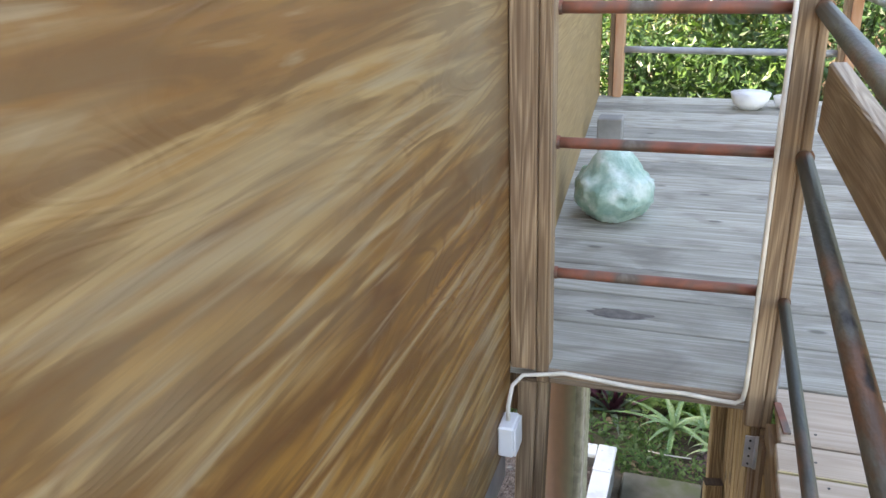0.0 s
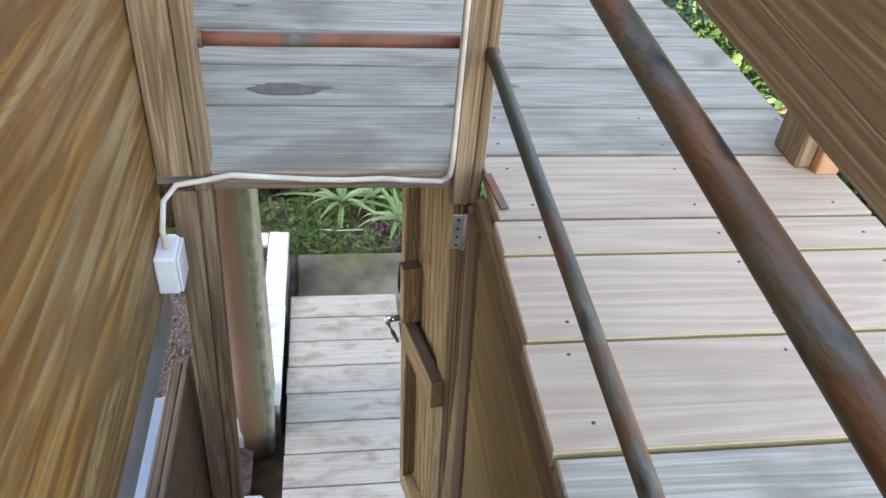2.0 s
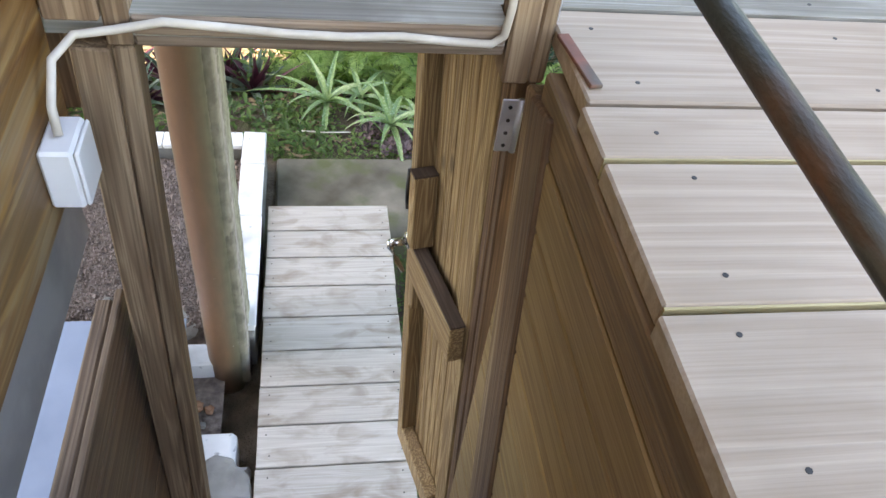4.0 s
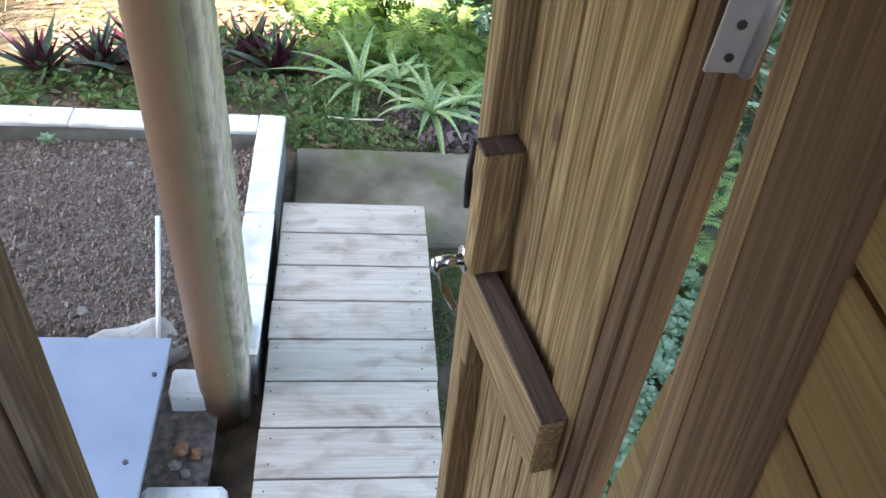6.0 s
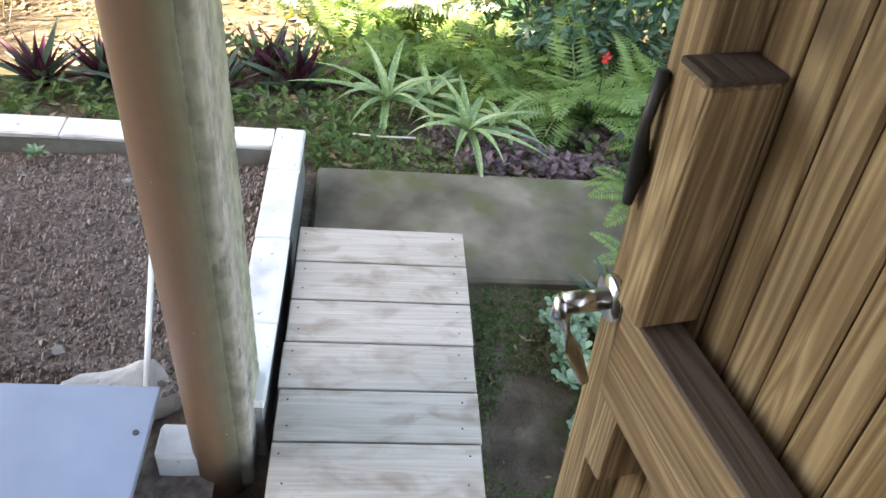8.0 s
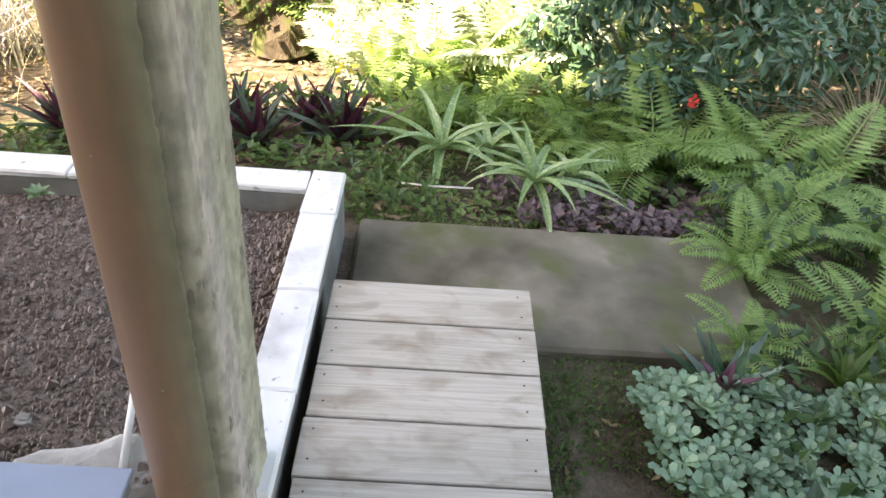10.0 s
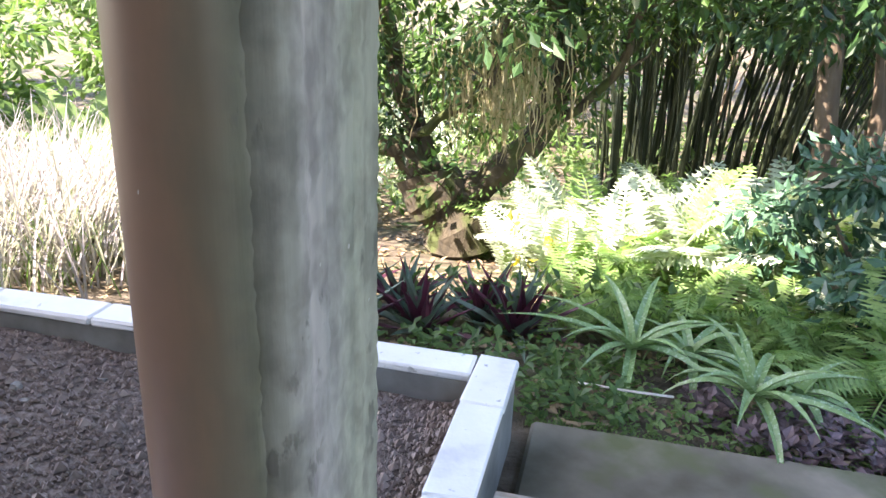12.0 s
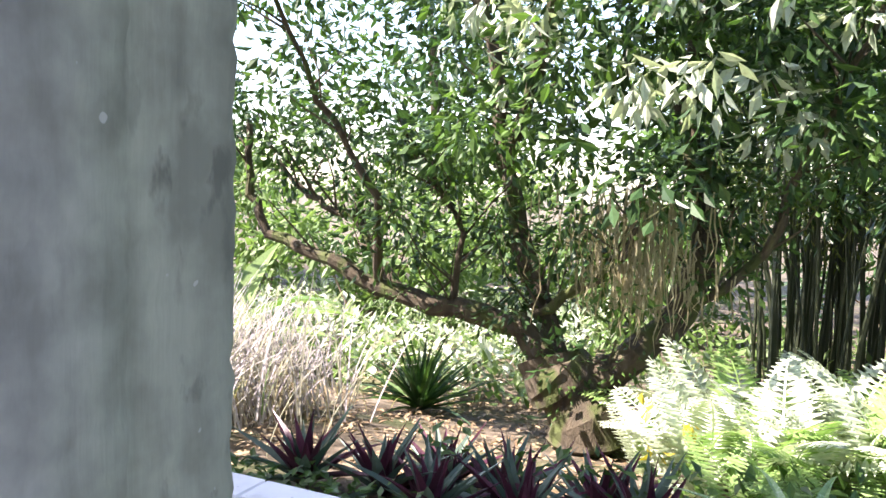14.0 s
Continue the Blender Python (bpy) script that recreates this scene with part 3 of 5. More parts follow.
rail("end_rail", (0.015, -1.985, 2.405), (0.478, -1.985, 2.408), 0.013, RED_RUST, "red-painted rusty pipe rung across the end of the stairwell")
hand = thing("handrail_board", (0.558, -2.072, 2.868), "weathered brown handrail board on edge, sloping out from the stair post", "handrail")
part("board", box((-0.017, -1.5, -0.07), (0.017, 0.0, 0.07), 0.004), HAND_WOOD, hand)
hand.rotation_euler = (0.125, 0, 0.10)

# ---- gate ----
gate = thing("gate", (0.499, -1.967, 1.98), "open varnished plank gate with a middle rail, hinged on the post", "door")
up = Vector((-0.026, 0.078, 1)).normalized()
wide = Vector((-0.1982, 0.9801, 0))
wide = (wide - up * wide.dot(up)).normalized()
gate.matrix_basis = Matrix.Translation((0.507, -1.964, 1.98)) @ Matrix((wide, up.cross(wide), up)).transposed().to_4x4()
W, Z0, Z1 = 0.308, -1.25, 0.14


def gpart(name, u0, u1, n0, n1, z0, z1, material, label="", bevel=0.003):
    return part(name, box((u0, n0, z0), (u1, n1, z1), bevel), material, gate, label)


gpart("edge_strip", -0.054, -0.034, -0.03, 0.002, Z0, Z1, DARK_WOOD, "dark reddish edge strip")
gpart("hinge_batten", -0.0335, -0.006, -0.03, 0.003, Z0, Z1, DARK_WOOD, "dark weathered batten")
gpart("hinge_stile", -0.0055, 0.052, -0.03, 0.006, Z0, Z1, DOOR_WOOD)
for u0, u1 in ((0.053, 0.094), (0.0955, 0.130), (0.1315, 0.166), (0.1675, 0.200), (0.2015, 0.234), (0.2355, 0.269)):
    gpart("board", u0, u1, -0.03, -0.006, Z0 + 0.02, Z1, DOOR_WOOD, bevel=0.0025)
gpart("free_stile", 0.270, W, -0.03, 0.03, -1.155, Z1, DOOR_WOOD)
gpart("bottom_rail", 0.053, W, -0.005, 0.03, -1.225, -1.156, DOOR_WOOD)
gpart("latch_block", 0.236, 0.2695, -0.005, 0.045, -0.475, -0.29, DOOR_WOOD, "wooden latch block")
gpart("lower_block", 0.240, 0.2695, -0.005, 0.035, -0.66, -0.576, DOOR_WOOD, "short block below the middle rail")
rail_m = gpart("middle_rail", 0.0, 0.2695, 0.0065, 0.038, -0.575, -0.481, BRACE_WOOD)
part("weathered_top", box((0.0, 0.0065, -0.4805), (0.2695, 0.0382, -0.476), 0.001), BRACE_DARK, rail_m, "dark weathered top strip")
gpart("block_top", 0.2355, 0.2695, -0.005, 0.0455, -0.2895, -0.285, BRACE_DARK, "dark weathered top of the latch block", bevel=0.001)


def lever():
    u, z = 0.292, -0.495
    h = part("handle", tube([(u, 0.030, z), (u, 0.037, z)], 0.019, 18), CHROME, gate, "satin chrome lever handle", True)
    part("neck", tube([(u, 0.037, z), (u, 0.074, z)], 0.009, 14), CHROME, h, smooth=True)
    pts = [(u, 0.072, z + 0.005), (u, 0.074, z - 0.01), (u - 0.006, 0.060, z - 0.045), (u - 0.010, 0.046, z - 0.08)]
    part("lever", tube(pts, [0.009, 0.008, 0.007, 0.005], 10), CHROME, h, smooth=True)
    part("bolt", tube([(0.300, 0.034, -0.31), (0.300, 0.038, -0.35), (0.298, 0.036, -0.38), (0.299, 0.037, -0.41)], [0.005, 0.004, 0.007, 0.004], 8), BLACK_METAL, gate, "black slide bolt", True)


lever()
hg = thing("hinge", (0.514, -2.038, 2.015), "zinc gate hinge screwed to post and stile", "hinge")
part("leaf_plate", box((-0.027, -0.012, -0.045), (-0.003, -0.009, 0.045), 0.001), ZINC, hg)
part("knuckle", tube([(0.0, -0.012, -0.045), (0.0, -0.012, 0.045)], 0.005, 8), ZINC, hg, smooth=True)
for k in range(4):
    part("screw", tube([(-0.015, -0.0125, -0.033 + 0.022 * k), (-0.015, -0.014, -0.033 + 0.022 * k)], 0.003, 8), BLACK_METAL, hg)

# ---- junction box and cable ----
jb = thing("junction_box", (-0.083, -2.155, 2.032), "white plastic junction box fixed to the plank wall", "junction box")
part("body", box((0.001, -0.035, -0.045), (0.040, 0.04, 0.04), 0.004), WHITE_PLASTIC, jb)
part("lid", box((0.0405, -0.032, -0.042), (0.046, 0.037, 0.037), 0.002), WHITE_PLASTIC, jb)
cab = thing("cable", (0.0, -2.06, 2.15), "cream electric cable clipped along the header beam", "cable")
P = [(-0.062, -0.10, -0.075), (-0.066, -0.085, -0.045), (-0.064, -0.05, -0.006), (-0.045, -0.015, 0.006), (-0.005, -0.002, 0.006), (0.02, 0.0, 0.010), (0.054, 0.001, 0.017), (0.12, 0.002, 0.012), (0.2, 0.002, 0.006), (0.27, 0.002, 0.004), (0.34, 0.002, 0.007), (0.40, 0.002, 0.002), (0.455, 0.002, 0.0), (0.470, 0.002, 0.012), (0.474, 0.003, 0.05), (0.4745, 0.003, 0.3), (0.4745, 0.003, 1.1)]
part("sheath", tube(P, 0.0055, 8), CABLE, cab, smooth=True)

# ---- walkway ----
walkway = thing("walkway", (0.3, -1.0, 0.0), "boardwalk of weathered planks leading from the gate to the slab", "walkway")
rng = random.Random(5)
for k in range(13):
    y1 = -0.18 * k - 0.003
    b = part("plank", box((rng.uniform(-0.003, 0.003), y1 - 0.173, -0.032), (0.588 + rng.uniform(-0.004, 0.004), y1, 0.0), 0.003), WALK_WOOD, walkway)
    b.location = (-0.3, 1.0, 0)
for x in (0.05, 0.52):
    b = part("bearer", box((x - 0.02, -2.3, -0.17), (x + 0.02, -0.02, -0.033), 0.003), LOW_WOOD, walkway)
    b.location = (-0.3, 1.0, 0)

# ---- column ----
col = thing("column", (-0.112, -0.84, -0.22), "grey-green mortared column with a smooth brown rounded side", "column")
out = [(-0.08, -0.06), (-0.03, -0.10), (0.03, -0.103), (0.052, -0.099), (0.060, -0.09), (0.063, -0.07), (0.059, -0.052), (0.061, -0.02), (0.056, -0.012), (0.060, -0.004), (0.058, 0.03), (0.060, 0.05), (0.056, 0.058), (0.061, 0.066), (0.059, 0.09), (0.062, 0.12), (0.056, 0.134), (0.04, 0.141), (-0.08, 0.141)]
rng = random.Random(8)
part("post", extrude_outline(out, 0.06, 2.35, 240, rng, 0.0014), COLUMN, col, "grey-green mortar-coated post", True)
part("brown_half", tube([(-0.028, -0.06, 0.03 + 0.232 * k) for k in range(11)], 0.073, 40), COLUMN, col, "brown weathered rounded face", True)

# ---- planter bed ----
planter = thing("planter", (-1.0, -0.2, -0.2), "raised bed edged by whitewashed concrete block walls", "planter")


def pl(name, lo, hi, material, label="", wob=0.002, seed=1):
    b = part(name, box(lo, hi, 0.006, random.Random(seed), wob), material, planter, label)
    b.location = (1.0, 0.2, 0.2)
    return b


pl("wall", (-0.135, -0.82, -0.35), (-0.03, 0.51, 0.035), CONCRETE)
pl("wall", (-4.2, 0.405, -0.35), (-0.137, 0.51, 0.035), CONCRETE)
x = -0.024
for k, (ya, yb) in enumerate(((0.25, 0.516), (-0.135, 0.248), (-0.52, -0.138), (-0.82, -0.522))):
    pl("coping_block", (-0.141, ya, 0.036), (-0.024, yb, 0.062 + 0.001 * k), COPING, "whitewashed coping block", 0.003, k)
xa = -0.143
for k in range(10):
    wdt = 0.40
    pl("coping_block", (xa - wdt, 0.395, 0.036), (xa - 0.003, 0.516, 0.061), COPING, "whitewashed coping block", 0.003, 20 + k)
    xa -= wdt


def soil():
    xs = [-4.2 + 0.05 * i for i in range(82)]
    ys = [-1.6 + 0.05 * i for i in range(41)]
    v = []
    for y in ys:
        for x in xs:
            n = noise.noise(Vector((x * 9, y * 9, 0))) * 0.012 + noise.noise(Vector((x * 2, y * 2, 3))) * 0.03
            v.append((x, y, -0.03 + n - (0.07 if y < -0.7 else 0)))
    nx = len(xs)
    me = bpy.data.meshes.new("soil")
    me.from_pydata(v, [], [(j * nx + i, j * nx + i + 1, (j + 1) * nx + i + 1, (j + 1) * nx + i) for j in range(len(ys) - 1) for i in range(nx - 1)])
    ob = link_mesh("soil", me, SOIL, kind="stuff")
    tagged(ob, "dark crumbly bare soil filling the raised bed", "soil")


soil()


# ---- small things round the bed ----
sheet = thing("cover_sheet", (-0.5, -1.265, 0.15), "blue-grey flat cover sheet with bolt holes beside the bed", "sheet")
part("panel", box((-0.75, -0.45, -0.006), (0.215, 0.425, 0.006), 0.003), SHEET, sheet)
part("frame", box((-0.75, -0.45, -0.05), (0.205, 0.415, -0.007), 0.003), GREY_STRIP, sheet)
for hx, hy in ((0.185, 0.28), (0.16, -0.02), (0.155, -0.3)):
    part("bolt_hole", tube([(hx, hy, 0.0055), (hx, hy, 0.009)], 0.008, 10), BLACK_METAL, sheet)
stick = thing("white_pipe", (-0.375, -0.74, 0.0), "thin white plastic pipe leaning out of the soil", "pipe")
part("tube", tube([(0.02, -0.08, 0.0), (-0.055, 0.46, 0.16)], 0.009, 10), WHITE_PLASTIC, stick, smooth=True)


def stone(name, at, size, material, label, seed):
    bm = bmesh.new()
    bmesh.ops.create_icosphere(bm, subdivisions=3, radius=1)
    for v in bm.verts:
        n = noise.noise(v.co * 1.3 + Vector((seed, 0, 0))) * 0.45 + noise.noise(v.co * 4 + Vector((0, seed, 0))) * 0.10
        v.co = Vector([math.copysign(abs(c) ** 0.7, c) for c in v.co]) * (1 + n)
        v.co = Vector((v.co.x * size[0], v.co.y * size[1], v.co.z * size[2]))
    root = part(name, bm, material, None)
    root.location = at
    return tagged(root, label, "stone")


stone("flat_stone", (-0.43, -0.74, -0.03), (0.15, 0.09, 0.06), PALE_STONE, "pale flat stone slab leaning at the edge of the bed", 3).rotation_euler = (0.2, 0.25, 0.6)
stone("broken_block", (-0.12, -1.48, -0.04), (0.10, 0.10, 0.05), CONCRETE, "rough grey mortar lump at the foot of the column", 9)
for k, (x, y, s, m) in enumerate(((-0.245, -1.10, 0.022, RED_STONE), (-0.20, -1.12, 0.018, RED_STONE), (-0.26, -1.16, 0.016, STONE), (-0.22, -1.19, 0.014, STONE))):
    stone("pebble", (x, y, -0.085), (s, s, s * 0.8), m, "small loose pebble in the dark hollow by the column", 11 + k)

ledge = thing("mortar_ledge", (-0.2, -0.9, -0.06), "rough whitewashed mortar ledge at the near end of the bed", "ledge")
part("block", box((-0.11, -0.05, -0.12), (0.05, 0.06, 0.055), 0.012, random.Random(4), 0.004), COPING, ledge)
part("block", box((-0.13, -0.62, -0.12), (0.12, -0.36, 0.035), 0.014, random.Random(6), 0.006), COPING, ledge)
bag = bmesh.new()
bmesh.ops.create_icosphere(bag, subdivisions=5, radius=0.14)
for v in bag.verts:
    d = v.co.normalized()
    r = 0.14 * (1 + 0.10 * noise.noise(d * 2.5) + 0.10 * abs(noise.noise(d * 6 + Vector((4, 0, 0)))) + 0.03 * noise.noise(d * 16))
    v.co = d * r
    if d.z > 0.75:
        v.co.z += (d.z - 0.75) * 0.25
    v.co.z *= 0.82
    v.co.z = max(v.co.z, -0.10)
b = thing("plastic_bag", (0.03, -0.92, DECK + 0.10), "full translucent green plastic bag lying on the deck by the wall", "bag")
part("bag_body", bag, BAG, b, smooth=True)
part("knot", tube([(-0.02, 0.05, 0.09), (-0.03, 0.06, 0.125), (-0.05, 0.07, 0.145)], [0.035, 0.014, 0.03], 9), BAG, b, smooth=True)
brick = thing("concrete_block", (-0.11, 0.12, DECK), "small grey concrete block on the deck by the wall", "block")
part("block", box((-0.06, -0.05, 0.0), (0.06, 0.05, 0.13), 0.006), CONCRETE, brick)

# deck edge posts, far rail
for k, (x, y) in enumerate(((1.245, -2.00), (1.16, -0.3), (1.05, 1.24), (-0.22, 1.27))):
    p = thing("deck_post", (x, y, DECK), "brown deck edge post with orange-stained faces", "post", "posts along the deck edge")
    part("stud", box((-0.045, -0.05, 0.0), (0.0, 0.05, 1.0), 0.004), POST_WOOD, p)
    part("stained_stud", box((-0.012, -0.075, 0.0), (0.04, -0.0505, 1.0), 0.003), ORANGE, p)
    part("side_stud", box((0.002, -0.05, 0.0), (0.04, 0.05, 1.0), 0.004), ORANGE, p)
rail("deck_rail", (-0.2, 1.27, DECK + 0.28), (1.05, 1.25, DECK + 0.27), 0.02, GREY_STRIP, "grey pipe rail across the far end of the deck")
rail("deck_rail", (1.26, -2.0, DECK + 0.62), (1.07, 1.24, DECK + 0.60), 0.022, GREY_STRIP, "grey pipe rail along the outer side of the deck")
rail("deck_rail", (1.26, -5.2, DECK + 0.62), (1.26, -2.0, DECK + 0.62), 0.022, GREY_STRIP, "grey pipe rail along the outer side of the deck")
tray = thing("bowls", (0.56, 0.98, DECK), "pale stacked bowls on the far end of the deck", "bowl")
part("bowl", tube([(0, 0, 0), (0, 0, 0.03), (0, 0, 0.09)], [0.05, 0.09, 0.11], 18), COPING, tray, smooth=True)
part("small_bowl", tube([(0.2, 0.02, 0), (0.2, 0.02, 0.03), (0.2, 0.02, 0.07)], [0.04, 0.07, 0.08], 18), COPING, tray, smooth=True)
shim = thing("metal_strip", (0.549, -2.128, DECK), "rusty flat metal strip lying on the pale deck board", "strip")
part("strip", box((-0.008, -0.058, 0.0005), (0.008, 0.058, 0.006), 0.001), RED_RUST, shim)
shim.rotation_euler = (0, 0, 0.12)

# dark stain soaked into the grey board
rng = random.Random(44)
st = bmesh.new()
ring = []
for k in range(40):
    a = 2 * math.pi * k / 40
    rr = 1 + 0.35 * noise.noise(Vector((math.cos(a) * 1.6, math.sin(a) * 1.6, 2.0))) + 0.25 * noise.noise(Vector((math.cos(a) * 6, math.sin(a) * 6, 5.0)))
    ring.append(st.verts.new((math.cos(a) * 0.085 * rr, math.sin(a) * 0.026 * rr, 0)))
st.faces.new(ring)
STAIN = rough_mat("dark_damp_stain", [(0.3, (0.07, 0.058, 0.048)), (0.7, (0.15, 0.128, 0.11))], 40, 0.7, 0.3, 0.002)
o = part("stain", st, STAIN, deck, "dark damp stain")
o.location = (0.148 - 0.6, -1.718 + 1.0, 0.0015)

# screws and nails in the boards
rng = random.Random(21)
nail_me = None
for yy in (-2.05, -2.17, -2.26, -2.35, -2.475, -2.56, -2.67, -2.8, -1.95, -1.84):
    for xx in (0.60, 0.93, 1.24):
        x, y = xx + rng.uniform(-0.02, 0.02), yy + rng.uniform(-0.01, 0.01)
        if nail_me is None:
            o = part("nail", tube([(0, 0, -0.002), (0, 0, 0.0006)], 0.0031, 8), BLACK_METAL, deck)
            nail_me = o.data
        else:
            o = link_mesh("nail", nail_me, None, deck)
        o.location = (x - 0.6, y + 1.0, 0)
for k in range(12):
    for xx in (0.035, 0.545):
        for dy in (0.04, 0.13):
            o = link_mesh("nail", nail_me, None, walkway)
            o.location = (xx + rng.uniform(-0.012, 0.012) - 0.3, -0.18 * k - dy + 1.0, 0.0)

# ---- plants ----


def frond_mesh(seed, pairs=24, rise=0.9, droop=1.5, wid=0.42):
    r = random.Random(seed)
    s = Soup()
    pts = arc((0, 0, 0), 0.0, rise, 1.0, droop, 12)
    for a, b2 in zip(pts, pts[1:]):
        s.quad(a + Vector((0, 0.006, 0)), a - Vector((0, 0.006, 0)), b2 - Vector((0, 0.005, 0)), b2 + Vector((0, 0.005, 0)))
    for k in range(pairs):
        t = 0.12 + 0.87 * k / pairs
        i = min(int(t * 12), 11)
        p = pts[i].lerp(pts[i + 1], t * 12 - i)
        d = (pts[i + 1] - pts[i]).normalized()
        ln = wid * (math.sin(math.pi * min(1.0, t * 0.86 + 0.14)) ** 0.8) * 0.5 * r.uniform(0.88, 1.08) + 0.015
        for sg in (-1, 1):
            q = (Vector((0, sg, 0)) + d * 0.42 + Vector((0, 0, -0.18 + r.uniform(-0.06, 0.06)))).normalized()
            s.leaf(p, q, d, ln, 0.036, 0.12)
            mid = p + q * ln * 0.5
            s.leaf(mid, (q + d * 0.8).normalized(), d, ln * 0.26, 0.018, 0.1)
            s.leaf(mid, (q - d * 0.8).normalized(), d, ln * 0.26, 0.018, 0.1)
    return s.mesh("frond")


FRONDS = [frond_mesh(1), frond_mesh(2, 26, 1.15, 1.7, 0.36), frond_mesh(3, 22, 0.6, 0.9, 0.46), frond_mesh(4, 24, 1.3, 2.2, 0.4)]
LFRONDS = [me.copy() for me in FRONDS]
SUNLIT_FRONDS = [me.copy() for me in FRONDS]
for me in SUNLIT_FRONDS:
    me.materials.append(L_SUNLIT)
for me in FRONDS:
    me.materials.append(L_FERN)
for me in LFRONDS:
    me.materials.append(L_LIGHT)


def fern(x, y, size, n, seed, label="green lady fern with arching fronds in the shade bed", meshes=None, z=None, az0=None, spread=6.283, lift=0.0):
    r = random.Random(seed)
    root = thing("fern", (x, y, ground_z(x, y) if z is None else z), label, "fern", "ferns in the garden bed")
    for k in range(n):
        o = link_mesh("frond", r.choice(meshes or FRONDS), None, root)
        az = (0 if az0 is None else az0 - spread / 2) + spread * k / n + r.uniform(-0.3, 0.3)
        sc = size * r.uniform(0.75, 1.15)
        o.rotation_euler = (r.uniform(-0.25, 0.25), r.uniform(-0.5, 0.25) - lift, az)
        o.scale = (sc, sc, sc)
    return root


def blade_plant(name, x, y, leaves, material, label, category, seed, length, width, rise=(0.3, 1.3), droop=(0.2, 0.9), z=None, second=None, fold=0.25, curl=6, group=""):
    """A rosette of long blades; each blade a part."""
    r = random.Random(seed)
    zz = ground_z(x, y) if z is None else z
    root = thing(name, (x, y, zz), label, category, group)
    for k in range(leaves):
        s = Soup()
        t = (k + 0.5) / leaves
        az = k * 2.399 + r.uniform(-0.2, 0.2)
        el = rise[0] + (rise[1] - rise[0]) * t + r.uniform(-0.12, 0.12)
        ln = length * r.uniform(0.7, 1.1) * (0.75 + 0.25 * (1 - t))
        pts = arc((0.012 * math.cos(az), 0.012 * math.sin(az), 0.01), az, el, ln, r.uniform(*droop), curl)
        side = Vector((-math.sin(az), math.cos(az), 0))
        n = len(pts)
        w = [width * (1.0 - (i / (n - 1)) ** 1.5) * (0.85 + 0.3 * math.sin(math.pi * i / (n - 1))) + 0.001 for i in range(n)]
        s.strap(pts, w, side, fold)
        link_mesh("leaf", s.mesh("leaf"), second if (second and k % 3 == 0) else material, root)
    return root


def aloe(x, y, size, seed, z, n=15):
    return blade_plant("aloe", x, y, n, L_ALOE, "pale green spotted aloe rosette with curved leaves beside the slab", "aloe", seed, size * 1.15, 0.038, (0.05, 1.0), (0.6, 1.9), z, None, 0.35, 7, "aloes beside the slab")


aloe(0.31, 1.10, 0.44, 1, -0.15, 15)
aloe(0.68, 0.84, 0.40, 12, -0.13, 15)
aloe(0.52, 1.22, 0.34, 3, -0.2, 10)
aloe(0.86, 1.02, 0.24, 4, -0.20, 9)
for k, (x, y, s) in enumerate(((-0.86, 1.32, 0.30), (-0.55, 1.38, 0.32), (-0.16, 1.50, 0.34), (-0.34, 1.66, 0.30), (-1.12, 1.45, 0.30), (-0.70, 1.62, 0.30), (-1.4, 1.35, 0.3), (-1.0, 1.75, 0.28))):
    blade_plant("oyster_plant", x, y, 22, L_RHOEO, "purple and striped green oyster plant behind the raised bed", "oyster plant", 30 + k, s * 1.25, 0.055, (0.25, 1.45), (0.0, 0.4), None, L_PURPLE, 0.35, 5, "oyster plants behind the bed")
    blade_plant("purple_shoot", x + 0.03, y - 0.02, 7, L_PURPLE, "dark purple strap leaves among the oyster plants", "oyster plant", 50 + k, s * 1.15, 0.045, (0.7, 1.5), (0.0, 0.3), None, None, 0.35, 5, "purple shoots behind the bed")
blade_plant("oyster_plant", 1.17, -0.22, 18, L_BLUE, "blue-green oyster plant with a purple heart by the slab", "oyster plant", 71, 0.30, 0.05, (0.3, 1.4), (0.1, 0.5), None, L_RHOEO, 0.3, 6)
blade_plant("purple_shoot", 1.13, -0.26, 6, L_PURPLE, "small purple leaves at the heart of the oyster plant", "oyster plant", 72, 0.11, 0.035, (0.6, 1.4), (0.0, 0.3), -0.12, None, 0.3, 5)
blade_plant("strap_lily", 1.55, -0.15, 18, L_LIGHT, "light green strap-leaved lily beneath the ferns", "lily", 73, 0.34, 0.03, (0.5, 1.4), (0.5, 1.4), None, L_MID, 0.3, 6)
blade_plant("strap_lily", -2.15, 3.9, 60, L_DARK, "dark green spiky lily clump beyond the tree", "lily", 74, 0.75, 0.05, (0.3, 1.5), (0.1, 0.8), None, L_MID, 0.3, 5)
blade_plant("sedge", 2.35, 1.55, 150, L_STRAW, "large brown and green drooping sedge tussock", "sedge", 75, 1.0, 0.010, (0.7, 1.5), (1.4, 2.6), None, DRY, 0.2, 8)
blade_plant("banana_plant", -4.6, 4.6, 10, L_LIGHT, "broad-leaved sunlit banana-like plant at the back", "banana plant", 76, 1.9, 0.42, (0.5, 1.3), (0.6, 1.5), None, None, 0.2, 7)
blade_plant("seedling", -1.02, 0.33, 8, L_SEDUM, "small pale seedling at the edge of the soil", "seedling", 77, 0.06, 0.03, (0.2, 1.2), (0.1, 0.4), 0.0, None, 0.3, 4)

